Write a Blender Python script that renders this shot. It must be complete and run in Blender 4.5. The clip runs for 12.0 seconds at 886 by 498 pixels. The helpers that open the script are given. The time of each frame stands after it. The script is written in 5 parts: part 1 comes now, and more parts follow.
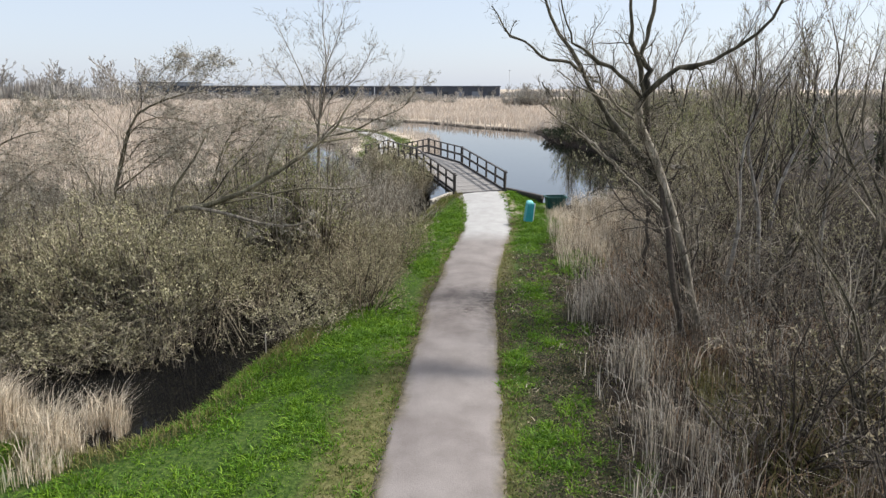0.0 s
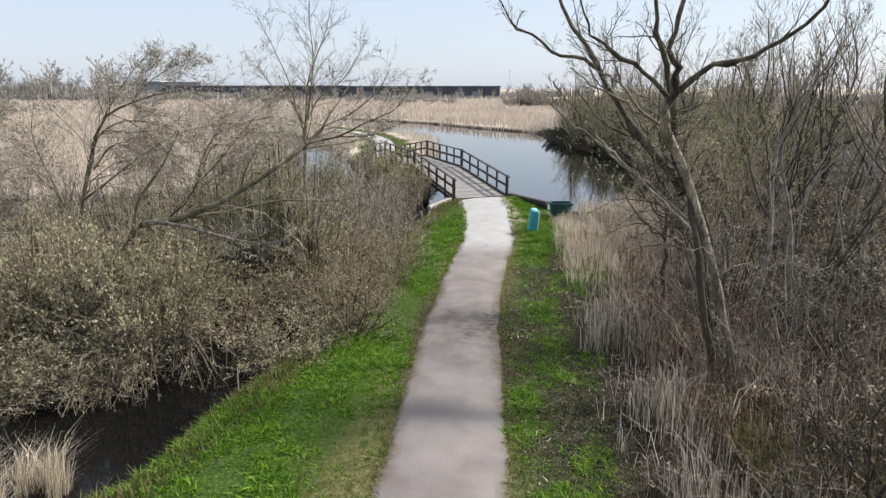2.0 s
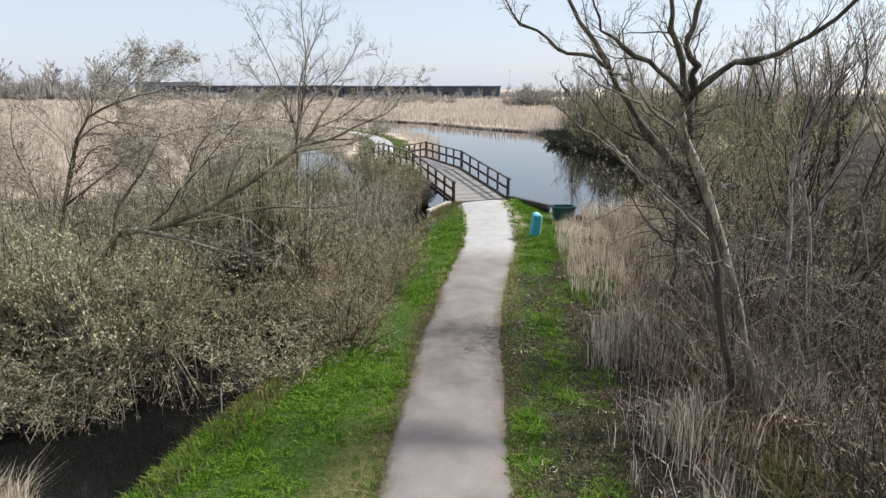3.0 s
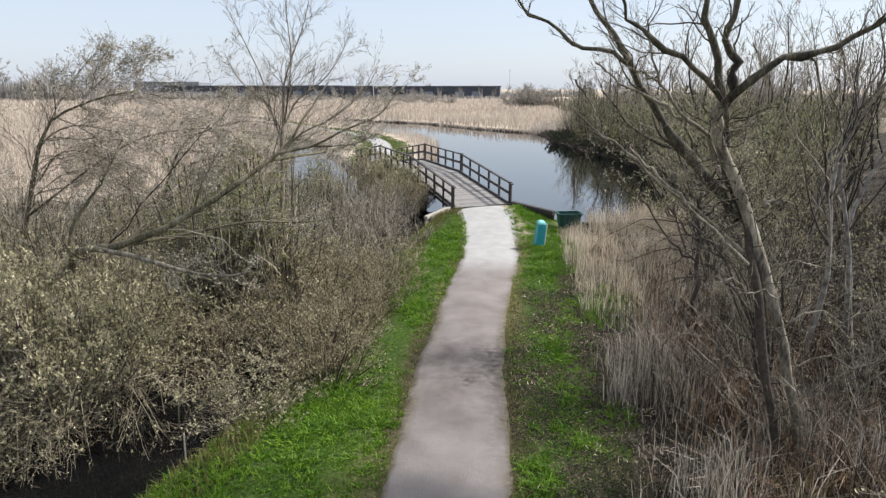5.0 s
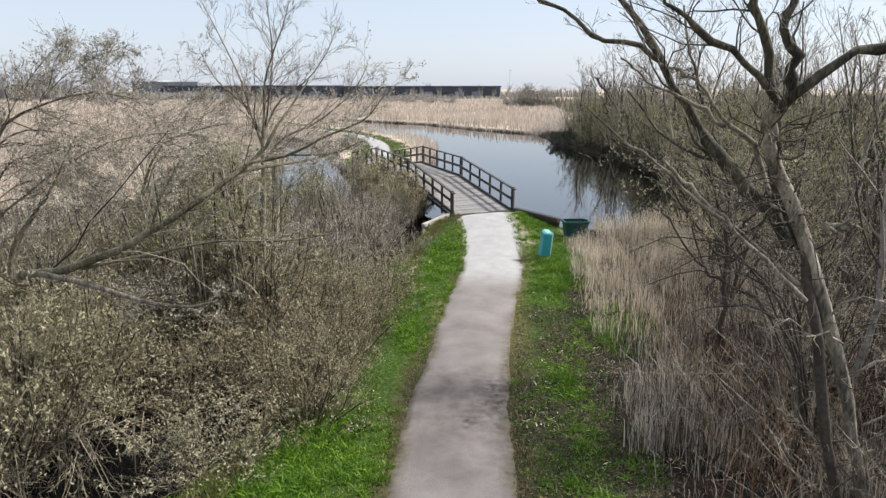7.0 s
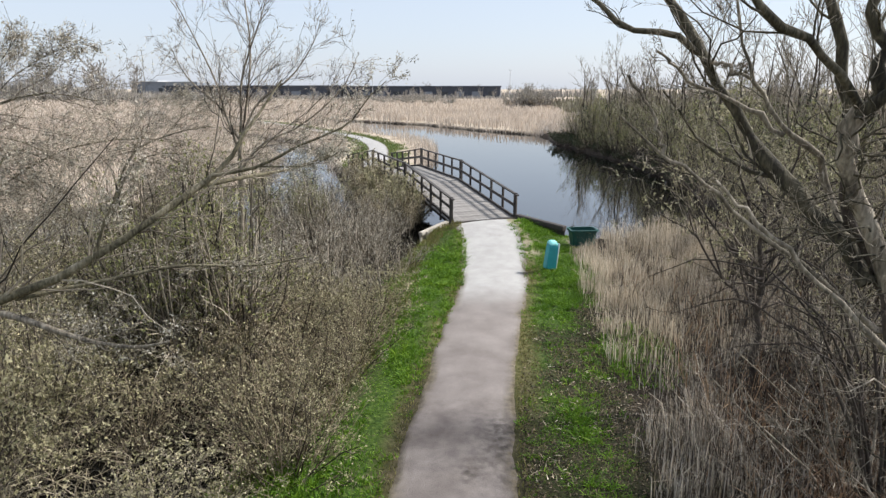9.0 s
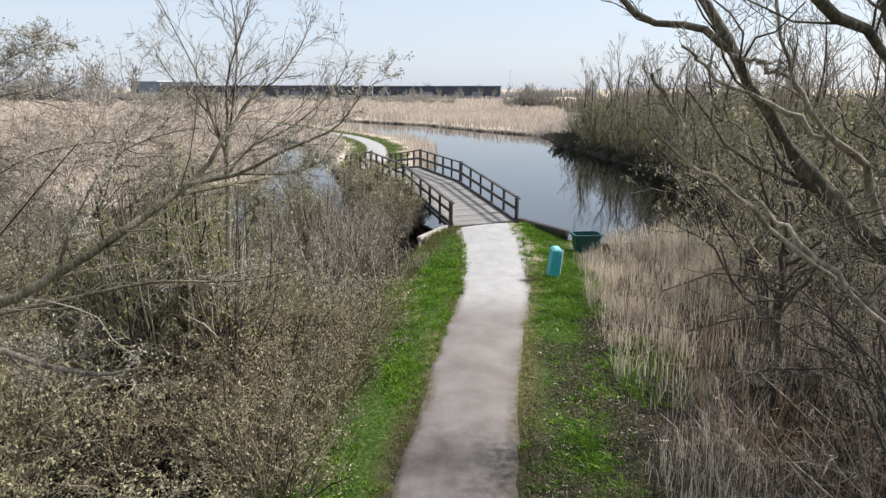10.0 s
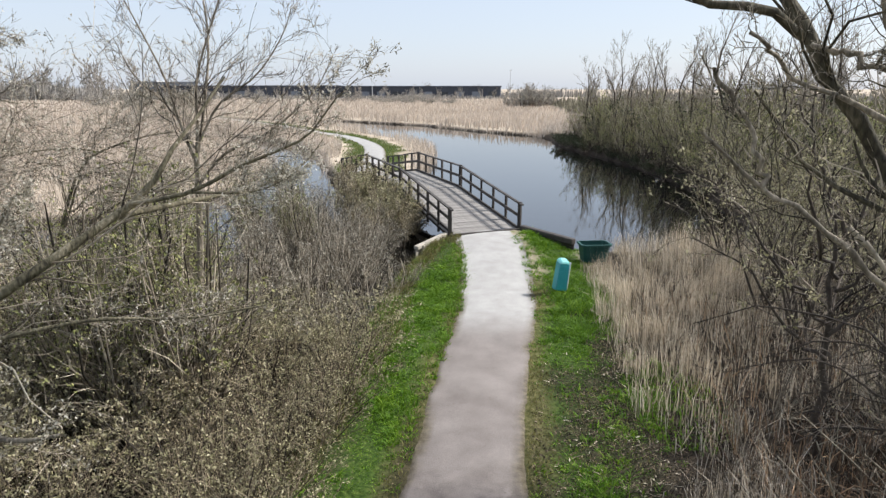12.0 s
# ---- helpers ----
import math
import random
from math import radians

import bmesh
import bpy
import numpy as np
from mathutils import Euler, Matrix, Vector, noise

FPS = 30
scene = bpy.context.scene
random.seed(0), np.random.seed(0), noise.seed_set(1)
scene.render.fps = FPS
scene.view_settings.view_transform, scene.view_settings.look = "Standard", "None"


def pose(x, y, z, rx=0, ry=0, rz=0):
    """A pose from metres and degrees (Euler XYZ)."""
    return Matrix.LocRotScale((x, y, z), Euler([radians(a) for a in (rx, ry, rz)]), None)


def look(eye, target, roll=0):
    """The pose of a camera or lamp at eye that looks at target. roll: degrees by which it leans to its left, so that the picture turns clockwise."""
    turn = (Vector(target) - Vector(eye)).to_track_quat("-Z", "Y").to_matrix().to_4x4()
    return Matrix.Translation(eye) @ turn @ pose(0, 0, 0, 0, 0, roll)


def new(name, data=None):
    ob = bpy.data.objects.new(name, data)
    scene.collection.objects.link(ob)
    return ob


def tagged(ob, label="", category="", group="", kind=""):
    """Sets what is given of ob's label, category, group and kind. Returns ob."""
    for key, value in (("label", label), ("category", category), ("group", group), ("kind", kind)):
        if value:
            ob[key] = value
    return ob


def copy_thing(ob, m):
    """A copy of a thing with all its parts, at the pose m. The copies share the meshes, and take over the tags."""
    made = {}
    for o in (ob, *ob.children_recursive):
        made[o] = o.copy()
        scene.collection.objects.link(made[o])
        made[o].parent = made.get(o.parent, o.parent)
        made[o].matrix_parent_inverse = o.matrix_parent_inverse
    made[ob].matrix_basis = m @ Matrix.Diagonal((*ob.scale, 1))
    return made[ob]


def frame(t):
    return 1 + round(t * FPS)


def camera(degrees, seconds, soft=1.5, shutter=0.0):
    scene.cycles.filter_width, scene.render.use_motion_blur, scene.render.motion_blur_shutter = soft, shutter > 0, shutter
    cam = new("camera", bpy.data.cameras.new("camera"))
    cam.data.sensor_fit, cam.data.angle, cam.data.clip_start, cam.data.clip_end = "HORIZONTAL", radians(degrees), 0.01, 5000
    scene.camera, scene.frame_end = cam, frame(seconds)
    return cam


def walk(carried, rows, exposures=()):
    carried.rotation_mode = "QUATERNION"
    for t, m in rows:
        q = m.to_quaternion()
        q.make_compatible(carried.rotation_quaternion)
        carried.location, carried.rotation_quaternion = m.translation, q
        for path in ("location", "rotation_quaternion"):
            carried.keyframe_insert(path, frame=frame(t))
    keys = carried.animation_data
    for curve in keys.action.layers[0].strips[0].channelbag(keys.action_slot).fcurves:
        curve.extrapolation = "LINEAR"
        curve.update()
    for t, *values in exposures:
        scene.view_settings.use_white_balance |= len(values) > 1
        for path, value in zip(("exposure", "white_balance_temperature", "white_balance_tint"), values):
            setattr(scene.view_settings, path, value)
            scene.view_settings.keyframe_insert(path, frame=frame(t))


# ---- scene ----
cam = camera(70.0, 12.0, soft=1.4)
# level flight over the path: seconds and share of the way
WAY = [
    (0.0, 0.0), (0.5, 0.0465), (1.0, 0.094), (1.5, 0.1395), (2.0, 0.1858), (2.5, 0.2321), (3.0, 0.2771), (3.5, 0.321),
    (5.5, 0.4787), (6.0, 0.5198), (6.5, 0.5633), (7.0, 0.6071), (9.0, 0.7686), (9.5, 0.8093), (10.0, 0.8509), (10.5, 0.8934),
    (11.0, 0.9342), (11.5, 0.9707), (12.0, 1.0),
]
walk(cam, [(t, pose(1.1 - 0.69 * s, 0.12 + 10.0 * s, 5.97, 90 - 14.25, 0, 6.0)) for t, s in WAY])

# ---- light ----
world = bpy.data.worlds.new("sky")
scene.world = world
world.use_nodes = True
wn = world.node_tree.nodes
sky = wn.new("ShaderNodeTexSky")
sky.sky_type = "NISHITA"
sky.sun_disc = False
sky.sun_elevation, sky.sun_rotation = radians(42), radians(68)
sky.air_density, sky.dust_density, sky.ozone_density = 1.0, 1.2, 1.0
wn["Background"].inputs["Strength"].default_value = 0.15
haze = wn.new("ShaderNodeMix")
haze.data_type = "RGBA"
haze.inputs["Factor"].default_value, haze.inputs["B"].default_value = 0.75, (3.55, 3.93, 4.68, 1)
world.node_tree.links.new(sky.outputs["Color"], haze.inputs["A"])
world.node_tree.links.new(haze.outputs["Result"], wn["Background"].inputs["Color"])
sun_data = bpy.data.lights.new("sun", "SUN")
sun_data.energy, sun_data.angle, sun_data.color = 5.0, radians(6.0), (1.0, 0.967, 0.935)
sun = new("sun", sun_data)
sun.matrix_world = look((0, 0, 60), (-39.0, -15.8, 60 - 37.9))
scene.view_settings.exposure = 0.39


# ---- materials ----
def material(name, dark, light, grain=30.0, rough=0.85, bump=0.3, patch=0.0, island=0.0, thing=0.0, spec=0.3, thin=0.0, third=None, sharp=0.0, drawn=1.0):
    """Two colours mixed by fine grain, broad patches and, where asked, piece by piece."""
    m = bpy.data.materials.new(name)
    m.use_nodes = True
    nt = m.node_tree
    n, link = nt.nodes, nt.links.new
    b = n["Principled BSDF"]
    b.inputs["Roughness"].default_value = rough
    b.inputs["Specular IOR Level"].default_value = spec
    co = n.new("ShaderNodeTexCoord")
    along = n.new("ShaderNodeMapping")
    along.inputs["Scale"].default_value = (1.0, 1.0, drawn)
    link(co.outputs["Object"], along.inputs["Vector"])
    fine = n.new("ShaderNodeTexNoise")
    fine.inputs["Scale"].default_value, fine.inputs["Detail"].default_value = grain, 6
    link(along.outputs["Vector"], fine.inputs["Vector"])
    value = fine.outputs["Fac"]

    def blend(a, c, f):
        x = n.new("ShaderNodeMix")
        x.inputs["Factor"].default_value = f
        link(a, x.inputs["A"])
        link(c, x.inputs["B"])
        return x.outputs["Result"]

    if patch:
        broad = n.new("ShaderNodeTexNoise")
        broad.inputs["Scale"].default_value, broad.inputs["Detail"].default_value = patch, 4
        link(along.outputs["Vector"], broad.inputs["Vector"])
        value = blend(value, broad.outputs["Fac"], 0.55)
    if island:
        geo = n.new("ShaderNodeNewGeometry")
        value = blend(value, geo.outputs["Random Per Island"], island)
    if thing:
        info = n.new("ShaderNodeObjectInfo")
        value = blend(value, info.outputs["Random"], thing)
    ramp = n.new("ShaderNodeValToRGB")
    ramp.color_ramp.elements[0].position, ramp.color_ramp.elements[1].position = 0.3 + sharp, 0.7 - sharp
    if island > 0.4:
        ramp.color_ramp.elements[0].position, ramp.color_ramp.elements[1].position = 0.12, 0.88
    ramp.color_ramp.elements[0].color, ramp.color_ramp.elements[1].color = (*dark, 1), (*light, 1)
    if third:
        ramp.color_ramp.elements.new(0.5).color = (*third, 1)
    link(value, ramp.inputs["Fac"])
    link(ramp.outputs["Color"], b.inputs["Base Color"])
    if bump:
        bm_node = n.new("ShaderNodeBump")
        bm_node.inputs["Strength"].default_value, bm_node.inputs["Distance"].default_value = bump, 0.02
        link(fine.outputs["Fac"], bm_node.inputs["Height"])
        link(bm_node.outputs["Normal"], b.inputs["Normal"])
    if thin:
        glow = n.new("ShaderNodeBsdfTranslucent")
        link(ramp.outputs["Color"], glow.inputs["Color"])
        mix = n.new("ShaderNodeMixShader")
        mix.inputs["Fac"].default_value = thin
        link(b.outputs["BSDF"], mix.inputs[1])
        link(glow.outputs["BSDF"], mix.inputs[2])
        link(mix.outputs["Shader"], n["Material Output"].inputs["Surface"])
    return m


M = {
    # The upper limbs' backlit darkness is put into this bark's colour.
    "bark": material("backlit_mossy_bark", (0.02, 0.017, 0.013), (0.18, 0.155, 0.11), 30, 0.9, 1.0, patch=3.5, third=(0.068, 0.06, 0.038), sharp=0.06, drawn=0.3),
    "bark_willow": material("grey_willow_bark", (0.04, 0.034, 0.024), (0.31, 0.27, 0.19), 30, 0.9, 1.0, patch=3.5, third=(0.145, 0.128, 0.08), sharp=0.06, drawn=0.4),
    "green_leaf": material("fresh_green_leaves", (0.05, 0.08, 0.018), (0.24, 0.32, 0.075), 5, 0.6, 0, island=0.7, thin=0.35),
    "bark_dark": material("dark_wet_bark", (0.02, 0.016, 0.013), (0.10, 0.08, 0.062), 16, 0.9, 0.7, patch=2.0),
    # Olive scrub with the haze of the distance put into its colour.
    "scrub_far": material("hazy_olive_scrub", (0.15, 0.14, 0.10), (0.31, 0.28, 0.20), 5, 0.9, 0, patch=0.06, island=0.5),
    "birch": material("birch_bark", (0.06, 0.052, 0.045), (0.45, 0.42, 0.37), 9, 0.8, 0.4, patch=5.0),
    "twig": material("grey_brown_twigs", (0.02, 0.016, 0.011), (0.44, 0.38, 0.29), 5, 0.75, 0, island=0.9, spec=0.3, third=(0.19, 0.158, 0.115)),
    "twig_brown": material("dark_brown_twigs", (0.008, 0.006, 0.005), (0.27, 0.22, 0.17), 5, 0.75, 0, island=0.95, spec=0.3, third=(0.075, 0.058, 0.043)),
    # Lightened to stand in for haze over the far river bank.
    "twig_pale": material("hazed_crown_twigs", (0.15, 0.125, 0.09), (0.40, 0.345, 0.26), 5, 0.85, 0, island=0.6),
    "twig_olive": material("olive_grey_shoots", (0.02, 0.017, 0.011), (0.40, 0.34, 0.235), 5, 0.75, 0, island=0.9, spec=0.3, third=(0.18, 0.15, 0.10)),
    # Distance haze is mixed into the colour of these far crowns.
    "twig_far": material("haze_grey_crowns", (0.20, 0.185, 0.165), (0.40, 0.375, 0.34), 5, 0.9, 0, island=0.6),
    "catkin": material("silvery_willow_catkins", (0.16, 0.155, 0.07), (0.58, 0.53, 0.345), 5, 0.8, 0, island=0.7, thin=0.3, third=(0.39, 0.36, 0.205)),
    "catkin_grey": material("grey_willow_bloom", (0.25, 0.232, 0.17), (0.66, 0.62, 0.52), 5, 0.8, 0, island=0.7, thin=0.35),
    "dead_leaf": material("withered_leaves", (0.13, 0.105, 0.055), (0.50, 0.43, 0.29), 5, 0.8, 0, island=0.75, thin=0.3),
    "leaf": material("young_olive_leaves", (0.10, 0.125, 0.035), (0.42, 0.42, 0.17), 5, 0.7, 0, island=0.7, thin=0.35),
    "ivy": material("dark_ivy_leaves", (0.02, 0.03, 0.012), (0.07, 0.085, 0.035), 5, 0.5, 0, island=0.7, thin=0.15),
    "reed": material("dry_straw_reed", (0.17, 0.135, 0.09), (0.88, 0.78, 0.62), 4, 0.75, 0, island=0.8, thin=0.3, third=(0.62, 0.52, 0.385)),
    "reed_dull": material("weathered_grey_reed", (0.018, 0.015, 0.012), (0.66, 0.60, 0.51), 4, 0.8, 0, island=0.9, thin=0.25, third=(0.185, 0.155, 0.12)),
    "bramble": material("withered_bramble", (0.016, 0.011, 0.008), (0.42, 0.28, 0.17), 4, 0.85, 0, island=0.9, thin=0.2, third=(0.10, 0.062, 0.04)),
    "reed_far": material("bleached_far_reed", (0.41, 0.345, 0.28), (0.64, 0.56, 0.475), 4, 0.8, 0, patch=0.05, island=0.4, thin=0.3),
    "grass_far": material("meadow_grass_beyond", (0.09, 0.12, 0.03), (0.24, 0.26, 0.09), 3, 0.6, 0, patch=0.7, island=0.45, thin=0.4),
    "twig_tan": material("tan_shoots", (0.025, 0.019, 0.013), (0.34, 0.275, 0.185), 5, 0.75, 0, island=0.9, spec=0.3, third=(0.14, 0.112, 0.073)),
    "bark_pale": material("pale_worn_bark", (0.055, 0.046, 0.036), (0.44, 0.385, 0.30), 30, 0.9, 1.0, patch=4.0, third=(0.21, 0.18, 0.135), sharp=0.06, drawn=0.25),
    "grass": material("fresh_meadow_grass", (0.014, 0.042, 0.004), (0.30, 0.44, 0.035), 3, 0.6, 0, patch=1.0, island=0.45, thin=0.35, third=(0.105, 0.225, 0.013), sharp=0.1),
    "grass_dry": material("worn_yellow_grass", (0.08, 0.085, 0.025), (0.29, 0.26, 0.10), 3, 0.7, 0, patch=1.5, island=0.6, thin=0.35),
    "litter": material("leaf_litter", (0.014, 0.010, 0.007), (0.27, 0.205, 0.14), 3, 0.85, 0, island=0.9, third=(0.06, 0.044, 0.03)),
    "timber": material("dark_tarred_timber", (0.022, 0.019, 0.017), (0.075, 0.065, 0.058), 12, 0.7, 0.4, patch=1.5, thing=0.2),
    "timber_rail": material("dark_weathered_rail", (0.03, 0.026, 0.024), (0.10, 0.088, 0.08), 12, 0.65, 0.4, patch=1.5),
    "plank": material("grey_weathered_plank", (0.17, 0.158, 0.145), (0.33, 0.31, 0.285), 10, 0.85, 0.5, patch=1.2, thing=0.2),
    "plank_pale": material("pale_worn_plank", (0.27, 0.24, 0.195), (0.54, 0.49, 0.415), 9, 0.85, 0.5, patch=3.0),
    "teal": material("teal_painted_steel", (0.02, 0.26, 0.29), (0.04, 0.36, 0.40), 20, 0.45, 0.05, patch=3.0, spec=0.5),
    "teal_lid": material("pale_teal_plastic_lid", (0.20, 0.62, 0.60), (0.32, 0.74, 0.71), 20, 0.4, 0.05, patch=3.0, spec=0.5),
    "steel": material("galvanised_steel", (0.45, 0.47, 0.48), (0.66, 0.68, 0.69), 20, 0.45, 0.1, patch=3.0, spec=0.5),
    "green_plastic": material("dark_green_plastic", (0.012, 0.06, 0.05), (0.025, 0.10, 0.085), 20, 0.5, 0.05, patch=3.0, spec=0.4),
    "shed_wall": material("dark_blue_cladding", (0.03, 0.036, 0.05), (0.07, 0.08, 0.105), 0.6, 0.6, 0, patch=0.05),
    "shed_roof": material("grey_blue_roof_sheet", (0.12, 0.14, 0.17), (0.22, 0.25, 0.29), 0.6, 0.6, 0, patch=0.05),
    "white_wall": material("white_plaster_wall", (0.62, 0.63, 0.64), (0.8, 0.8, 0.8), 0.6, 0.8, 0, patch=0.1),
    "pane": material("dark_window_glass", (0.03, 0.035, 0.045), (0.06, 0.07, 0.08), 0.6, 0.1, 0, patch=0.1, spec=0.5),
}


def ground_material():
    """Earth, straw and turf, laid out by the plan's own zones."""
    m = bpy.data.materials.new("marsh_ground")
    m.use_nodes = True
    nt = m.node_tree
    n, link = nt.nodes, nt.links.new
    b = n["Principled BSDF"]
    b.inputs["Roughness"].default_value, b.inputs["Specular IOR Level"].default_value = 0.95, 0.15
    co = n.new("ShaderNodeTexCoord")

    def tint(scale, stops):
        t = n.new("ShaderNodeTexNoise")
        t.inputs["Scale"].default_value, t.inputs["Detail"].default_value = scale, 8
        link(co.outputs["Object"], t.inputs["Vector"])
        r = n.new("ShaderNodeValToRGB")
        r.color_ramp.elements[0].position, r.color_ramp.elements[0].color = 0.32, (*stops[0], 1)
        r.color_ramp.elements[1].position, r.color_ramp.elements[1].color = 0.68, (*stops[-1], 1)
        if len(stops) > 2:
            r.color_ramp.elements.new(0.5).color = (*stops[1], 1)
        link(t.outputs["Fac"], r.inputs["Fac"])
        return r.outputs["Color"], t.outputs["Fac"]

    base, fac = tint(0.35, [(0.38, 0.31, 0.23), (0.48, 0.40, 0.305), (0.56, 0.475, 0.37)])
    for attr, scale, stops in (
        ("turf", 12.0, [(0.018, 0.038, 0.007), (0.042, 0.075, 0.013), (0.085, 0.12, 0.026)]),
        ("worn", 7.0, [(0.06, 0.065, 0.02), (0.115, 0.112, 0.04), (0.19, 0.165, 0.08)]),
        # Litter is near black here, standing in for shade under reeds and wood.
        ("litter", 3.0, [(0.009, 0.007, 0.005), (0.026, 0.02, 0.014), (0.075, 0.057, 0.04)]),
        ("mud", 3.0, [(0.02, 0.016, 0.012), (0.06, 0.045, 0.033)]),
    ):
        a = n.new("ShaderNodeAttribute")
        a.attribute_name = attr
        col, _ = tint(scale, stops)
        x = n.new("ShaderNodeMix")
        x.data_type = "RGBA"
        link(a.outputs["Fac"], x.inputs["Factor"])
        link(base, x.inputs["A"])
        link(col, x.inputs["B"])
        base = x.outputs["Result"]
    link(base, b.inputs["Base Color"])
    t = n.new("ShaderNodeTexNoise")
    t.inputs["Scale"].default_value, t.inputs["Detail"].default_value = 9, 8
    link(co.outputs["Object"], t.inputs["Vector"])
    bp = n.new("ShaderNodeBump")
    bp.inputs["Strength"].default_value, bp.inputs["Distance"].default_value = 0.8, 0.06
    link(t.outputs["Fac"], bp.inputs["Height"])
    link(bp.outputs["Normal"], b.inputs["Normal"])
    return m


def path_material():
    """Fine pale shell grit, whiter and fresher by the bridge, with damp grey patches and tree shade painted in."""
    m = bpy.data.materials.new("shell_grit_path")
    m.use_nodes = True
    nt = m.node_tree
    n, link = nt.nodes, nt.links.new
    b = n["Principled BSDF"]
    b.inputs["Roughness"].default_value, b.inputs["Specular IOR Level"].default_value = 0.95, 0.2
    co = n.new("ShaderNodeTexCoord")

    def noise_ramp(scale, c0, c1, p0, p1, detail=8):
        t = n.new("ShaderNodeTexNoise")
        t.inputs["Scale"].default_value, t.inputs["Detail"].default_value = scale, detail
        link(co.outputs["Object"], t.inputs["Vector"])
        r = n.new("ShaderNodeValToRGB")
        r.color_ramp.elements[0].position, r.color_ramp.elements[0].color = p0, (*c0, 1)
        r.color_ramp.elements[1].position, r.color_ramp.elements[1].color = p1, (*c1, 1)
        link(t.outputs["Fac"], r.inputs["Fac"])
        return r.outputs["Color"], t

    def mixer(kind, f, a, c):
        x = n.new("ShaderNodeMix")
        x.data_type, x.blend_type = "RGBA", kind
        if isinstance(f, float):
            x.inputs["Factor"].default_value = f
        else:
            link(f, x.inputs["Factor"])
        link(a, x.inputs["A"])
        link(c, x.inputs["B"])
        return x.outputs["Result"]

    old, _ = noise_ramp(1.1, (0.205, 0.18, 0.164), (0.28, 0.25, 0.23), 0.3, 0.7)
    fresh, _ = noise_ramp(2.0, (0.36, 0.348, 0.328), (0.45, 0.438, 0.415), 0.3, 0.7)
    grit, gt = noise_ramp(55.0, (0.72, 0.71, 0.70), (1.0, 1.0, 1.0), 0.3, 0.62, 10)
    damp_shade, _ = noise_ramp(0.55, (0.84, 0.83, 0.83), (1.0, 1.0, 1.0), 0.36, 0.52)
    a = n.new("ShaderNodeAttribute")
    a.attribute_name = "fresh"
    c = mixer("MIX", a.outputs["Fac"], mixer("MULTIPLY", 0.8, old, damp_shade), fresh)
    e = n.new("ShaderNodeAttribute")
    e.attribute_name = "edge"
    soil, _ = noise_ramp(9.0, (0.07, 0.058, 0.036), (0.20, 0.17, 0.115), 0.3, 0.7)
    c = mixer("MIX", e.outputs["Fac"], c, soil)
    w = n.new("ShaderNodeAttribute")
    w.attribute_name = "blotch"
    mud, _ = noise_ramp(6.0, (0.05, 0.043, 0.037), (0.15, 0.13, 0.115), 0.3, 0.7)
    speck = n.new("ShaderNodeTexNoise")
    speck.inputs["Scale"].default_value, speck.inputs["Detail"].default_value = 7.0, 6
    link(co.outputs["Object"], speck.inputs["Vector"])
    cut = n.new("ShaderNodeMapRange")
    cut.inputs["From Min"].default_value, cut.inputs["From Max"].default_value = 0.36, 0.54
    link(speck.outputs["Fac"], cut.inputs["Value"])
    times = n.new("ShaderNodeMath")
    times.operation = "MULTIPLY"
    link(cut.outputs["Result"], times.inputs[0])
    link(w.outputs["Fac"], times.inputs[1])
    # Grey multiplied in where the painted band of tree shade lies.
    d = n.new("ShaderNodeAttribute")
    d.attribute_name = "damp_shade"
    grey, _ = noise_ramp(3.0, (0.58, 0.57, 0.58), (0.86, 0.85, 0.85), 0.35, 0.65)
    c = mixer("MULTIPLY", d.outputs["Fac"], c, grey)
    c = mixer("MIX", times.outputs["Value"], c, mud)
    link(mixer("MULTIPLY", 0.75, c, grit), b.inputs["Base Color"])
    bp = n.new("ShaderNodeBump")
    bp.inputs["Strength"].default_value, bp.inputs["Distance"].default_value = 0.5, 0.015
    link(gt.outputs["Fac"], bp.inputs["Height"])
    link(bp.outputs["Normal"], b.inputs["Normal"])
    return m


def water_material():
    m = bpy.data.materials.new("still_peat_water")
    m.use_nodes = True
    nt = m.node_tree
    n, link = nt.nodes, nt.links.new
    b = n["Principled BSDF"]
    b.inputs["Base Color"].default_value = (0.006, 0.006, 0.006, 1)
    b.inputs["Roughness"].default_value = 0.03
    b.inputs["Specular IOR Level"].default_value = 0.5
    co = n.new("ShaderNodeTexCoord")
    # black and clear in the sheltered pond; river IOR raised to brighten its reflection
    axes = n.new("ShaderNodeSeparateXYZ")
    river_gain = n.new("ShaderNodeMapRange")
    river_gain.inputs["From Min"].default_value, river_gain.inputs["From Max"].default_value = 17.0, 30.0
    river_gain.inputs["To Min"].default_value, river_gain.inputs["To Max"].default_value = 1.33, 2.2
    link(co.outputs["Object"], axes.inputs["Vector"])
    link(axes.outputs["Y"], river_gain.inputs["Value"])
    link(river_gain.outputs["Result"], b.inputs["IOR"])
    t = n.new("ShaderNodeTexNoise")
    t.inputs["Scale"].default_value, t.inputs["Detail"].default_value = 1.3, 4
    link(co.outputs["Object"], t.inputs["Vector"])
    bp = n.new("ShaderNodeBump")
    bp.inputs["Strength"].default_value, bp.inputs["Distance"].default_value = 0.06, 0.05
    link(t.outputs["Fac"], bp.inputs["Height"])
    link(bp.outputs["Normal"], b.inputs["Normal"])
    return m


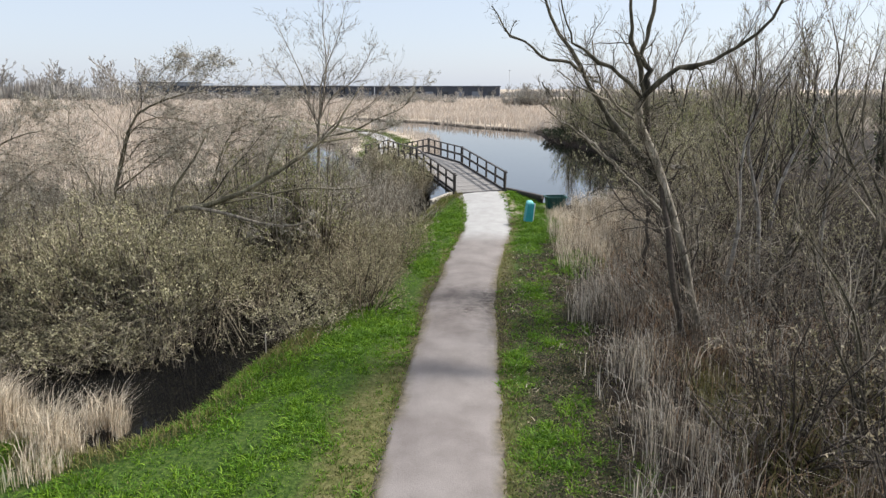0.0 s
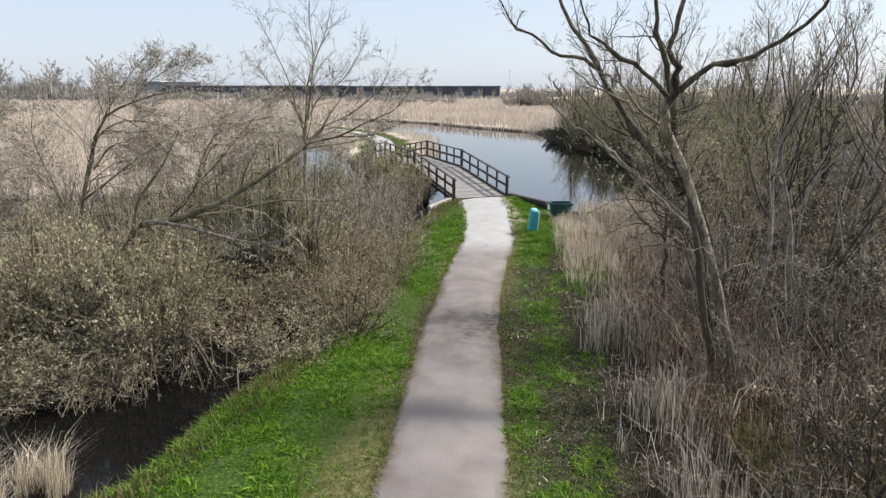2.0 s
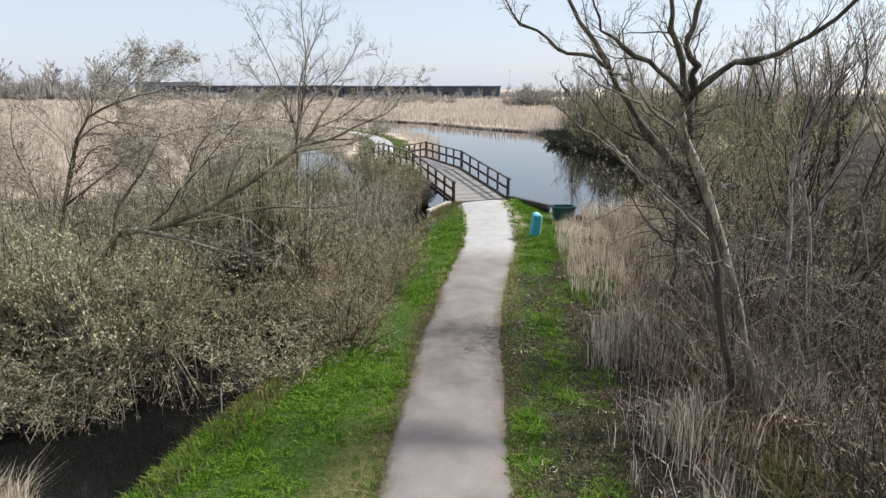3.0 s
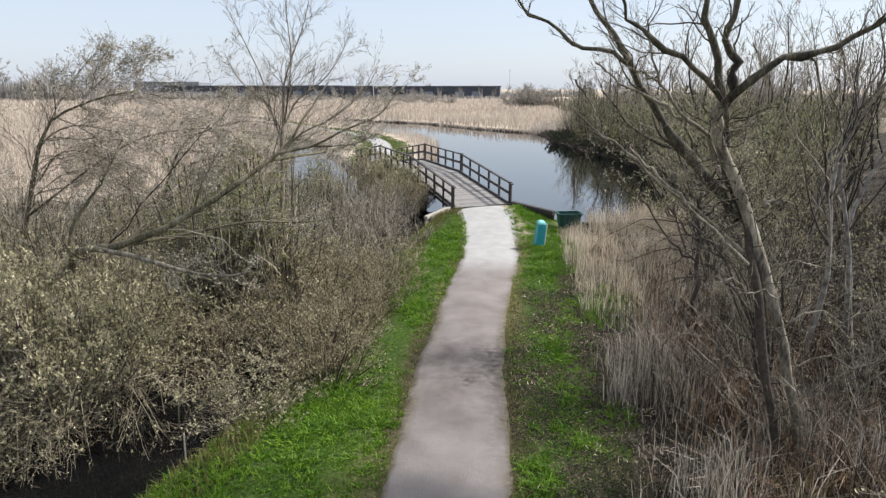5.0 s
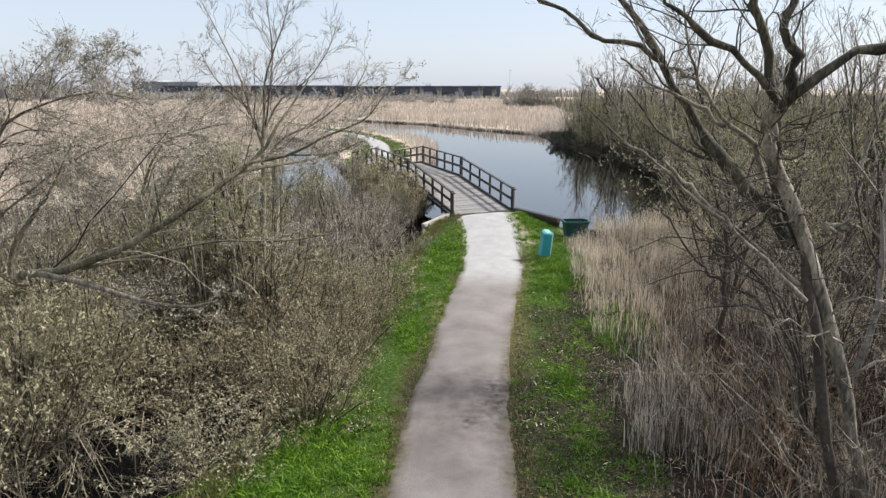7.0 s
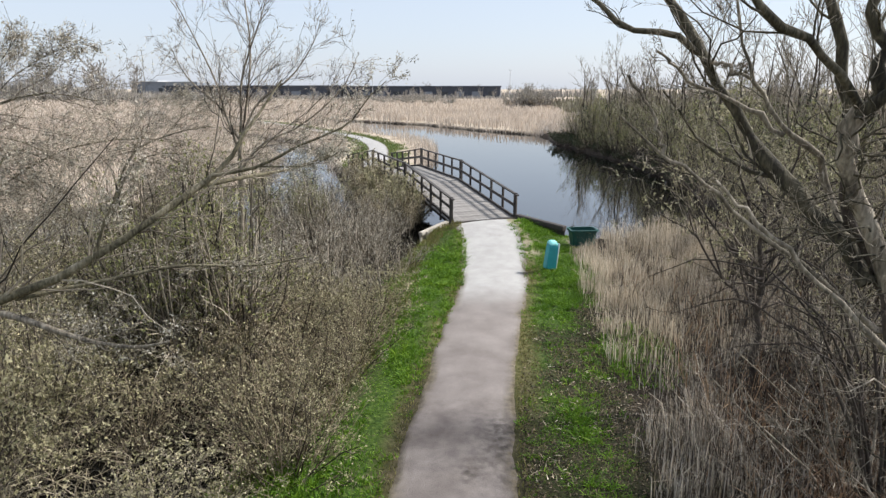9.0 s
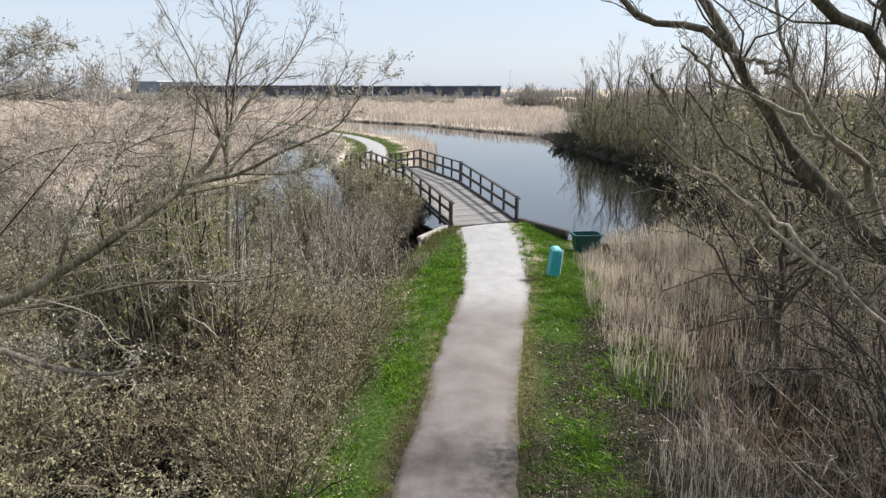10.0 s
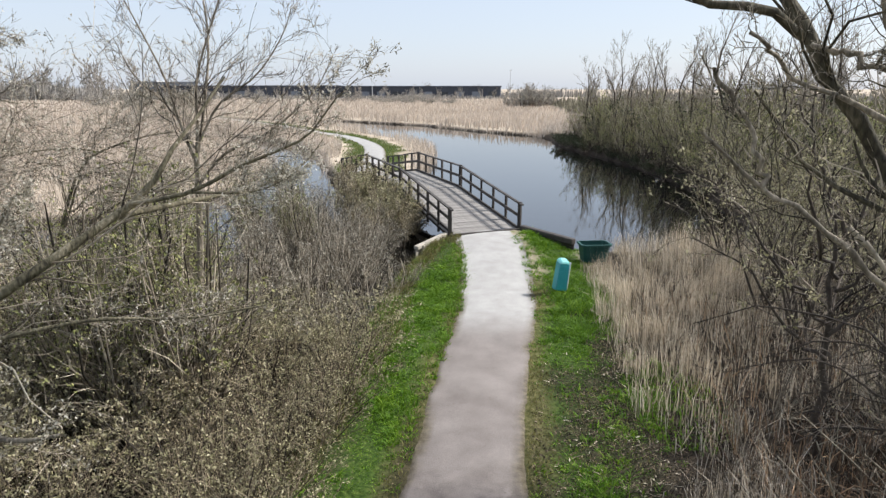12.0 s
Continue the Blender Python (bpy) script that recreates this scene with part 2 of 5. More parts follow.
# ---- mesh helpers ----
def mesh_np(name, verts, faces, mat, smooth=False):
    """A mesh from arrays of vertices and of faces with one number of corners."""
    me = bpy.data.meshes.new(name)
    v, f = np.asarray(verts, dtype=np.float32), np.asarray(faces, dtype=np.int32)
    k = f.shape[1]
    me.vertices.add(len(v))
    me.vertices.foreach_set("co", v.ravel())
    me.loops.add(f.size)
    me.loops.foreach_set("vertex_index", f.ravel())
    me.polygons.add(len(f))
    me.polygons.foreach_set("loop_start", np.arange(0, f.size, k, dtype=np.int32))
    me.polygons.foreach_set("loop_total", np.full(len(f), k, dtype=np.int32))
    if smooth:
        me.polygons.foreach_set("use_smooth", np.ones(len(f), dtype=bool))
    me.materials.append(mat)
    me.update(calc_edges=True)
    return me


def under(ob, parent):
    ob.parent = parent
    return ob


def part(name, bm, mat, parent, label=""):
    """Links a bmesh as one mesh object under a thing or a part."""
    me = bpy.data.meshes.new(name)
    bm.to_mesh(me)
    bm.free()
    me.materials.append(mat)
    ob = under(new(name, me), parent)
    return tagged(ob, label) if label else ob


def box(bm, sx, sy, sz, m, bevel=0.0):
    """Adds a bevelled box, centred on the pose m, to a bmesh."""
    got = bmesh.ops.create_cube(bm, size=1.0, matrix=m @ Matrix.Diagonal((sx, sy, sz, 1)))
    if bevel:
        edges = {e for v in got["verts"] for e in v.link_edges}
        bmesh.ops.bevel(bm, geom=list(edges), offset=bevel, segments=2, affect="EDGES", profile=0.6)
    return bm


def beam(a, b, w, h, bevel=0.012):
    """A bmesh beam from a to b, w wide and h high."""
    a, b = Vector(a), Vector(b)
    d = b - a
    side = Vector((0, 0, 1)).cross(d)
    if side.length < 1e-4:
        side = Vector((1, 0, 0))
    side.normalize()
    up = d.cross(side).normalized()
    m = Matrix((side, d.normalized(), up)).transposed().to_4x4()
    m.translation = (a + b) / 2
    return box(bmesh.new(), w, d.length, h, m, bevel)


def tubes(P, R, sides=3):
    """Tapered tubes along polylines P (n, k, 3) with radii R (n, k): vertices and quads."""
    n, k, _ = P.shape
    T = np.gradient(P, axis=1)
    T /= np.linalg.norm(T, axis=2, keepdims=True) + 1e-9
    ref = np.where(np.abs(T[:, :1, 2:3]) > 0.8, np.array([[[1.0, 0, 0]]]), np.array([[[0, 0, 1.0]]]))
    A = np.cross(T, ref)
    A /= np.linalg.norm(A, axis=2, keepdims=True) + 1e-9
    B = np.cross(T, A)
    ang = np.arange(sides) * 2 * math.pi / sides
    V = P[:, :, None] + R[:, :, None, None] * (A[:, :, None] * np.cos(ang)[None, None, :, None] + B[:, :, None] * np.sin(ang)[None, None, :, None])
    i = (np.arange(n)[:, None, None] * k + np.arange(k - 1)[None, :, None]) * sides
    s = np.arange(sides)[None, None, :]
    s2 = (s + 1) % sides
    F = np.stack([i + s, i + s2, i + sides + s2, i + sides + s], axis=3).reshape(-1, 4)
    return V.reshape(-1, 3), F


def ribbons(P, R, seed=0):
    """Flat fine twigs along polylines, each turned its own way: vertices and quads."""
    n, k, _ = P.shape
    T = unit(np.gradient(P, axis=1))
    A = unit(np.cross(T, np.random.default_rng(seed + n).normal(size=(n, 1, 3)))) * (R * 0.85)[:, :, None]
    V = np.stack([P - A, P + A], axis=2).reshape(-1, 3)
    i = (np.arange(n)[:, None] * k + np.arange(k - 1)[None]).ravel() * 2
    return V, np.stack([i, i + 1, i + 3, i + 2], axis=1)


def join(*sets):
    vs, fs, at = [], [], 0
    for v, f in sets:
        vs.append(v)
        fs.append(f + at)
        at += len(v)
    return np.concatenate(vs), np.concatenate(fs)


def unit(v):
    return v / (np.linalg.norm(v, axis=-1, keepdims=True) + 1e-9)


def smooth_limb(points, k=12):
    """A limb's control points drawn into one smooth line of k points."""
    p = np.array(points, dtype=float)
    p = np.vstack([2 * p[0] - p[1], p, 2 * p[-1] - p[-2]])
    out = []
    for u in np.linspace(0, len(p) - 3 - 1e-6, k):
        i = int(u)
        t = u - i
        a, b, c, d = p[i:i + 4]
        out.append(0.5 * (2 * b + (c - a) * t + (2 * a - 5 * b + 4 * c - d) * t * t + (3 * b - a - 3 * c + d) * t ** 3))
    return np.array(out)


def branch(rng, P, R, n, length, angle, lift=0.1, wob=0.25, t0=0.25, k=4, thin=0.6, shrink=0.5, low=0.003, bias=(0, 0, 0)):
    """n side branches on every line of P."""
    N, K, _ = P.shape
    idx = np.repeat(np.arange(N), n)
    t = rng.uniform(t0, 1.0, N * n)
    f = t * (K - 1)
    i = np.clip(f.astype(int), 0, K - 2)
    a = (f - i)[:, None]
    base = P[idx, i] * (1 - a) + P[idx, i + 1] * a
    rad = R[idx, i] * (1 - a[:, 0]) + R[idx, i + 1] * a[:, 0]
    T = unit(P[idx, i + 1] - P[idx, i])
    L = np.linalg.norm(np.diff(P, axis=1), axis=2).sum(axis=1)[idx]
    perp = unit(np.cross(T, rng.normal(size=(N * n, 3))))
    ang = angle * rng.uniform(0.6, 1.35, (N * n, 1))
    pull = np.array([0, 0, lift]) + np.array(bias)
    d = unit(T * np.cos(ang) + perp * np.sin(ang) + pull)
    step = (length * L * (1 - shrink * t) * rng.uniform(0.55, 1.3, N * n) / (k - 1))[:, None]
    pts = [base]
    for _ in range(k - 1):
        pts.append(pts[-1] + d * step)
        d = unit(d + rng.normal(scale=wob, size=d.shape) + pull)
    r0 = np.maximum(rad * thin, low)
    taper = np.linspace(1, 0.4, k)[None]
    return np.stack(pts, axis=1), np.maximum(r0[:, None] * taper, low * 0.7)


def flakes(rng, P, n, size, spread=0.03, slim=0.5):
    """n small leaves or catkins along every line of P: vertices and triangles."""
    N, K, _ = P.shape
    idx = np.repeat(np.arange(N), n)
    f = rng.uniform(0.15, 1, N * n) * (K - 1)
    i = np.clip(f.astype(int), 0, K - 2)
    a = (f - i)[:, None]
    c = P[idx, i] * (1 - a) + P[idx, i + 1] * a + rng.normal(scale=spread, size=(N * n, 3))
    u = unit(rng.normal(size=(N * n, 3)) + np.array([0, 0, 0.6]))
    w = unit(np.cross(u, rng.normal(size=(N * n, 3))))
    s = size * rng.uniform(0.6, 1.4, (N * n, 1))
    V = np.stack([c - u * s * 0.8, c + u * s * 0.3 + w * s * slim * 1.3, c + u * s - w * s * slim * 0.6], axis=1)
    return V.reshape(-1, 3), np.arange(len(V) * 3).reshape(-1, 3)


# ---- the plan ----
SHORE = [
    (-70, 9), (-20, 10.5), (-12, 11.0), (-8.5, 10.5), (-6.2, 9.35), (-5.25, 10.4), (-4.7, 12.8), (-4.2, 16), (-3.5, 20), (-3.3, 25), (-3.5, 30),
    (-2.9, 33.2), (-1.9, 34.9), (0.9, 36.1), (2.8, 34.5), (5, 34.5), (9, 36), (11.5, 41), (12.2, 48), (11.8, 56), (10.8, 64), (9.3, 71),
    (7.6, 77), (6.0, 83), (5.5, 88), (5.6, 93), (4.2, 98), (-5, 108), (-15, 122), (-33, 135), (-70, 146), (-70, 137), (-36, 127), (-27, 112),
    (-19, 97), (-11.5, 86), (-7.6, 77), (-6.2, 66), (-6.0, 58), (-6.4, 52.6), (-9.2, 50.6), (-11.6, 52.5), (-14.5, 60), (-18, 70),
]
SHORE += [(-25, 83), (-35, 93), (-46, 97), (-40, 90), (-27, 77), (-20, 64), (-17, 51), (-17.5, 41), (-27, 34), (-45, 31.5), (-70, 31)]
PATH_LINE = [(0.5, -40), (0.45, -10), (0.3, 2), (0.17, 8.3), (-0.08, 14.5), (-0.17, 18.4), (-0.03, 23), (0.15, 27.5), (-0.05, 31.5), (-0.62, 35.2)]
PATH_HALF = [1.05, 1.05, 1.05, 1.02, 0.96, 0.9, 0.95, 1.1, 1.22, 1.4]
FAR_LINE = [(-9.0, 50.8), (-10.4, 59), (-11.8, 67), (-14.6, 78), (-19.8, 89), (-27.5, 99), (-41, 117), (-70, 150)]
WATER_Z = -0.42


def shore_distance(x, y):
    """Metres to the waterline: more than nought on land."""
    p = np.array(SHORE, dtype=float)
    best = np.full(x.shape, 1e9)
    inside = np.zeros(x.shape, dtype=bool)
    for (ax, ay), (bx, by) in zip(p, np.roll(p, -1, axis=0)):
        ex, ey = bx - ax, by - ay
        t = np.clip(((x - ax) * ex + (y - ay) * ey) / (ex * ex + ey * ey), 0, 1)
        best = np.minimum(best, np.hypot(x - ax - t * ex, y - ay - t * ey))
        if ay != by:
            cross = (ay > y) != (by > y)
            inside ^= cross & (x < (bx - ax) * (y - ay) / (by - ay) + ax)
    return np.where(inside, -best, best)


def line_distance(x, y, line):
    p = smooth_limb([(a, b, 0) for a, b in line], 40)[:, :2]
    best = np.full(x.shape, 1e9)
    for (ax, ay), (bx, by) in zip(p[:-1], p[1:]):
        ex, ey = bx - ax, by - ay
        t = np.clip(((x - ax) * ex + (y - ay) * ey) / (ex * ex + ey * ey), 0, 1)
        best = np.minimum(best, np.hypot(x - ax - t * ex, y - ay - t * ey))
    return best


LATTICE = np.random.default_rng(1).uniform(-1, 1, (256, 256))


def waves(x, y, s=1.0):
    """Smooth uneven noise over the plan, from -1 to 1."""
    x, y = np.broadcast_arrays(np.asarray(x, dtype=float), np.asarray(y, dtype=float))
    total, gain, f = np.zeros(x.shape), 0.6, 0.45 * s
    for _ in range(3):
        u, v = x * f * 0.8 + y * f * 0.6 + 31.7, y * f * 0.8 - x * f * 0.6 + 11.3
        iu, iv = np.floor(u).astype(int), np.floor(v).astype(int)
        a, c = u - iu, v - iv
        a, c = a * a * (3 - 2 * a), c * c * (3 - 2 * c)
        g = lambda p, q: LATTICE[p % 256, q % 256]
        total += gain * ((g(iu, iv) * (1 - a) + g(iu + 1, iv) * a) * (1 - c) + (g(iu, iv + 1) * (1 - a) + g(iu + 1, iv + 1) * a) * c)
        gain, f = gain * 0.55, f * 2.1
    return np.clip(total * 1.3, -1, 1)


def ramp01(v, a, b):
    t = np.clip((v - a) / (b - a), 0, 1)
    return t * t * (3 - 2 * t)


def rise(x, y):
    """The earth ramps up to both ends of the bridge."""
    near = ramp01(y, 28.5, 35.0) * (1 - ramp01(np.abs(x + 0.5), 1.5, 3.8)) * (y < 40)
    far = ramp01(-np.hypot(x + 8.9, y - 50.8), -9.0, -1.0)
    return 0.43 * near + 0.5 * far


def land(x, y, sd=None):
    """The height of the ground."""
    sd = shore_distance(x, y) if sd is None else sd
    wobble = 0.25 * waves(x, y, 1.5)
    h = -1.0 + 1.0 * ramp01(sd + wobble * np.clip(1 - np.abs(sd) / 4, 0, 1), -0.9, 0.75)
    return h + np.where(sd > 0, 0.025 * waves(x, y, 1.1) + rise(x, y), 0)


def spaced(a, b, fine0, fine1, step, far):
    mid = list(np.arange(fine0, fine1 + 1e-6, step))
    lo, hi, s = [fine0], [mid[-1]], step
    while lo[-1] > a:
        s *= 1.25
        lo.append(lo[-1] - s)
    s = step
    while hi[-1] < b:
        s *= 1.25
        hi.append(hi[-1] + s)
    return np.array(lo[:0:-1] + mid + hi[1:])


def zones(x, y, sd):
    """Shares of turf, worn turf, litter (painted tree shade included) and mud at places of the plan."""
    dp, df = line_distance(x, y, PATH_LINE), line_distance(x, y, FAR_LINE)
    w = waves(x, y, 0.9)
    turf = (1 - ramp01(dp + 0.3 * w, 3.0, 3.9)) * (y < 37)
    near_left = ramp01(-x, 1.0, 2.5) * (1 - ramp01(y, 10.0, 13.5)) * (1 - ramp01(-x, 7.5, 10.5))
    turf = np.maximum(turf, near_left) * 1.0
    turf = np.maximum(turf, ((x < 0) & (x > -8) & (y < 35) & (y > 5) & (sd > 0)) * 1.0)
    turf = np.maximum(turf, (1 - ramp01(df + 0.6 * w, 1.8, 3.0)) * (y > 49))
    worn = np.clip(1 - ramp01(dp + 0.25 * w, np.where(y < 13, 1.15, 1.08), np.where(y < 13, 1.8, 1.4)), 0, 1) * 0.85 * (y < 34)
    worn = np.maximum(worn, 0.75 * ramp01(-x, 0.8, 1.1) * (1 - ramp01(-x + 0.5 * w, 1.45, 2.2)) * (1 - ramp01(y, 12, 16)) * 1.2)
    worn = np.maximum(worn, (1 - ramp01(dp + 0.15 * w, np.where(y > 27, 1.45, 1.2), np.where(y > 27, 1.85, 1.55))) * (x > 0) * ramp01(y, 18, 20) * (y < 36))
    sandy = (x > 0) * (x < 5) * (1 - ramp01(dp + 0.15 * w, 1.5, 1.85)) * ramp01(y, 28.5, 31)
    turf, worn = turf * (1 - 0.75 * sandy), worn * (1 - 0.8 * sandy)
    # Tree shade over the right verge, painted in as a darker share of litter.
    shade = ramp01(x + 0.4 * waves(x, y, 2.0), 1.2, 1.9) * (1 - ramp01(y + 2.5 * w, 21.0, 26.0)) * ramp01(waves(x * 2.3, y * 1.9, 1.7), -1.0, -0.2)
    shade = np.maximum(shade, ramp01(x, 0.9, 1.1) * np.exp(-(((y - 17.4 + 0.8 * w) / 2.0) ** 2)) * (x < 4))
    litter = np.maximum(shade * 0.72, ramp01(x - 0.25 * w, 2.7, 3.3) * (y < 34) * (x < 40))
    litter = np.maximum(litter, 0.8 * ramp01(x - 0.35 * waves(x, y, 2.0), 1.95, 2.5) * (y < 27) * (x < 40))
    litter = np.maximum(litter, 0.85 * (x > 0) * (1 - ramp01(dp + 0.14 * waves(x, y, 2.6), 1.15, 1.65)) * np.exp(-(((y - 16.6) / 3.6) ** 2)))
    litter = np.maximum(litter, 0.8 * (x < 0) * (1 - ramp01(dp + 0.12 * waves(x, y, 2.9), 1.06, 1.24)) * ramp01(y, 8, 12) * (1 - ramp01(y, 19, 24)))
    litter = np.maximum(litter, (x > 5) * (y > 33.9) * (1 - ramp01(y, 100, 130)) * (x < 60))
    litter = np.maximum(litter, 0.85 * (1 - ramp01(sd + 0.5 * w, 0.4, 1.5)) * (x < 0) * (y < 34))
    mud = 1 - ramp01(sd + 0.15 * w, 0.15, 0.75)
    return turf, worn, litter, mud


def attribute(me, name, values):
    a = me.attributes.new(name, "FLOAT", "POINT")
    a.data.foreach_set("value", np.asarray(values, dtype=np.float32).ravel())


def build_ground():
    xs, ys = spaced(-2600, 2600, -48, 30, 0.45, 0), spaced(-400, 3600, -2, 142, 0.45, 0)
    X, Y = np.meshgrid(xs, ys)
    sd = shore_distance(X, Y)
    Z = land(X, Y, sd)
    Z = np.where(np.hypot(X, Y - 60) > 150, np.where(sd > 0, 0.0, Z), Z)
    Z -= 0.06 * (1 - ramp01(line_distance(X, Y, PATH_LINE), 0.8, 1.2)) + 0.06 * (1 - ramp01(line_distance(X, Y, FAR_LINE), 0.8, 1.2))
    nx, ny = len(xs), len(ys)
    i = (np.arange(ny - 1)[:, None] * nx + np.arange(nx - 1)[None]).ravel()
    me = mesh_np("ground", np.stack([X, Y, Z], axis=2).reshape(-1, 3), np.stack([i, i + 1, i + nx + 1, i + nx], axis=1), ground_material(), True)
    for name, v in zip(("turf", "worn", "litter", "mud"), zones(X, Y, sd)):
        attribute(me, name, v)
    tagged(new("ground", me), "flat marshland of turf, straw and dark mud banks", "ground", kind="structure")
    bm = bmesh.new()
    corners = [bm.verts.new(c) for c in ((-70, 0, WATER_Z), (45, 0, WATER_Z), (45, 150, WATER_Z), (-70, 150, WATER_Z))]
    bm.faces.new(corners)
    me = bpy.data.meshes.new("water")
    bm.to_mesh(me)
    bm.free()
    me.materials.append(water_material())
    tagged(new("water", me), "still dark marsh water reflecting the pale sky", "water", kind="structure")


def build_path(name, line, halves, label, rows, fresh_from, grit):
    """A cambered strip with frayed edges along a line of the plan."""
    c = smooth_limb([(x, y, h) for (x, y), h in zip(line, halves)], rows)
    d = np.gradient(c[:, :2], axis=0)
    d /= np.linalg.norm(d, axis=1, keepdims=True)
    side = np.stack([d[:, 1], -d[:, 0]], axis=1)
    us = np.array([-1.12, -1.0, -0.9, -0.75, -0.6, -0.4, -0.2, 0, 0.2, 0.4, 0.6, 0.75, 0.9, 1.0, 1.12])
    X = c[:, :1] + side[:, :1] * us[None] * c[:, 2:3]
    Y = c[:, 1:2] + side[:, 1:] * us[None] * c[:, 2:3]
    fray = 0.06 * waves(X * 4, Y * 3, 1.0) + 0.03 * waves(X * 9, Y * 11, 1.0)
    X += side[:, :1] * fray * (np.abs(us)[None] > 0.85)
    Z = rise(X, Y) + 0.035 - 0.045 * us[None] ** 2 - 0.05 * (np.abs(us)[None] > 1.05) + 0.002 * waves(X, Y, 2.0)
    n, k = X.shape
    i = (np.arange(n - 1)[:, None] * k + np.arange(k - 1)[None]).ravel()
    me = mesh_np(name, np.stack([X, Y, Z], axis=2).reshape(-1, 3), np.stack([i, i + 1, i + k + 1, i + k], axis=1), grit, True)
    attribute(me, "fresh", ramp01(Y + 1.2 * waves(X * 2, Y), *fresh_from))
    attribute(me, "edge", ramp01(np.abs(us)[None] + 0.1 * waves(X * 3, Y * 3), 0.82, 1.04))
    # Dark speckled blotch right of the middle, and a smaller one beside it.
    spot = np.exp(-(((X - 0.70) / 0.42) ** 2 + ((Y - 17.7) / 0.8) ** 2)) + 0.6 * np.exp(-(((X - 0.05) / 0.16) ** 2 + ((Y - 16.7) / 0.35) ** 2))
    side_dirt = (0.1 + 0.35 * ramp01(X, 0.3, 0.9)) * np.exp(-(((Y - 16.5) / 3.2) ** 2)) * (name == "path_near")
    # Tree shade across the path, painted as a grey band near y 17.6.
    attribute(me, "damp_shade", np.exp(-(((Y - 17.6 + 0.5 * waves(X, Y, 1.3)) / 2.2) ** 2)) * np.clip(0.75 + 0.5 * waves(X, Y, 1.9), 0, 1) * (name == "path_near"))
    attribute(me, "blotch", np.clip(1.4 * spot + side_dirt, 0, 0.95))
    tagged(new(name, me), label, "path", kind="structure")


build_ground()
GRIT = path_material()
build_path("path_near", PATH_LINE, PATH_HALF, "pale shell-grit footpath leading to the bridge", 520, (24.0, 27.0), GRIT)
build_path("path_far", FAR_LINE, [1.3, 1.15, 1.0, 1.0, 1.0, 1.0, 1.0, 1.0], "pale grit path winding on beyond the bridge", 200, (10.0, 11.0), GRIT)


# ---- the bridge ----
def build_bridge():
    rng = random.Random(5)
    bridge = tagged(new("footbridge"), "arched timber footbridge with dark post-and-rail sides over the water", "bridge")
    bridge.location = (0.86, 35.45, 0)
    u, n = Vector((-0.467, 0.884, 0)), Vector((-0.884, -0.467, 0))
    width, stops = 3.05, [(0.0, 0.45), (6.1, 1.3), (12.1, 1.38), (18.1, 0.56)]

    def at(s, w, z):
        """A place s along the bridge, w across it and z above the deck."""
        for (a, za), (b, zb) in zip(stops[:-1], stops[1:]):
            if s <= b + 1e-6:
                break
        return u * s + n * w + Vector((0, 0, za + (zb - za) * (s - a) / (b - a) + z))

    for w in (0.25, width / 2, width - 0.25):
        for (a, _), (b, _) in zip(stops[:-1], stops[1:]):
            part("stringer", beam(at(a, w, -0.2), at(b - 0.001, w, -0.2), 0.16, 0.26), M["timber"], bridge)
    for s in (0.6, 6.1, 12.1, 17.4):
        for w in (0.2, width - 0.2):
            p = at(s, w, -0.2)
            part("pile", beam((p.x, p.y, -1.2), p, 0.24, 0.24, 0.03), M["timber"], bridge)
        part("cross_beam", beam(at(s, -0.1, -0.36), at(s, width + 0.1, -0.36), 0.2, 0.2), M["timber"], bridge)
    for w in (0.0, width):
        out = -1 if w == 0 else 1
        for i in range(16):
            s = min(i * 18.1 / 15, 18.1)
            main = i % 5 == 0
            t = 0.13 if main else 0.09
            foot, head = at(s, w, -0.3), at(s, w, 1.06 if main else 1.0)
            lean = Vector((rng.uniform(-0.012, 0.012), rng.uniform(-0.012, 0.012), 0))
            post = part("post", beam(foot, head + lean, t, t, 0.01), M["timber"], bridge)
            bm = bmesh.new()
            box(bm, t + 0.02, t + 0.02, 0.03, Matrix.Translation(head + lean + Vector((0, 0, 0.012))), 0.008)
            part("post_cap", bm, M["timber_rail"], post)
        for (a, _), (b, _) in zip(stops[:-1], stops[1:]):
            part("top_rail", beam(at(a - 0.22 * (a == 0), w, 1.03), at(b - 0.001, w, 1.03), 0.13, 0.06), M["timber_rail"], bridge)
            part("middle_rail", beam(at(a, w + out * -0.07, 0.56), at(b - 0.001, w + out * -0.07, 0.56), 0.05, 0.13), M["timber_rail"], bridge)
            part("kerb", beam(at(a, w + out * -0.09, 0.06), at(b - 0.001, w + out * -0.09, 0.06), 0.08, 0.1), M["timber"], bridge)
    first = None
    for i in range(121):
        s = 0.075 + i * 0.15
        if s > 18.05:
            break
        a, b = at(max(s - 0.05, 0), 0, 0), at(s + 0.05, 0, 0)
        tilt = math.degrees(math.asin((b.z - a.z) / (b - a).length))
        if first is None:
            bm = box(bmesh.new(), width + 0.04, 0.138, 0.045, Matrix.Identity(4), 0.006)
            first = part("deck_plank", bm, M["plank"], bridge)
            plank = first
        else:
            plank = under(new("deck_plank", first.data), bridge)
        c = at(s, width / 2, -0.025 + rng.uniform(-0.004, 0.004))
        plank.matrix_basis = Matrix.Translation(c) @ pose(0, 0, 0, 0, 0, math.degrees(math.atan2(-n.y, -n.x))) @ pose(0, 0, 0, tilt, 0, rng.uniform(-0.3, 0.3))
    bm = beam(at(0, -0.05, -0.12) - u * 0.1, at(0, width + 0.05, -0.12) - u * 0.1, 0.14, 0.3)
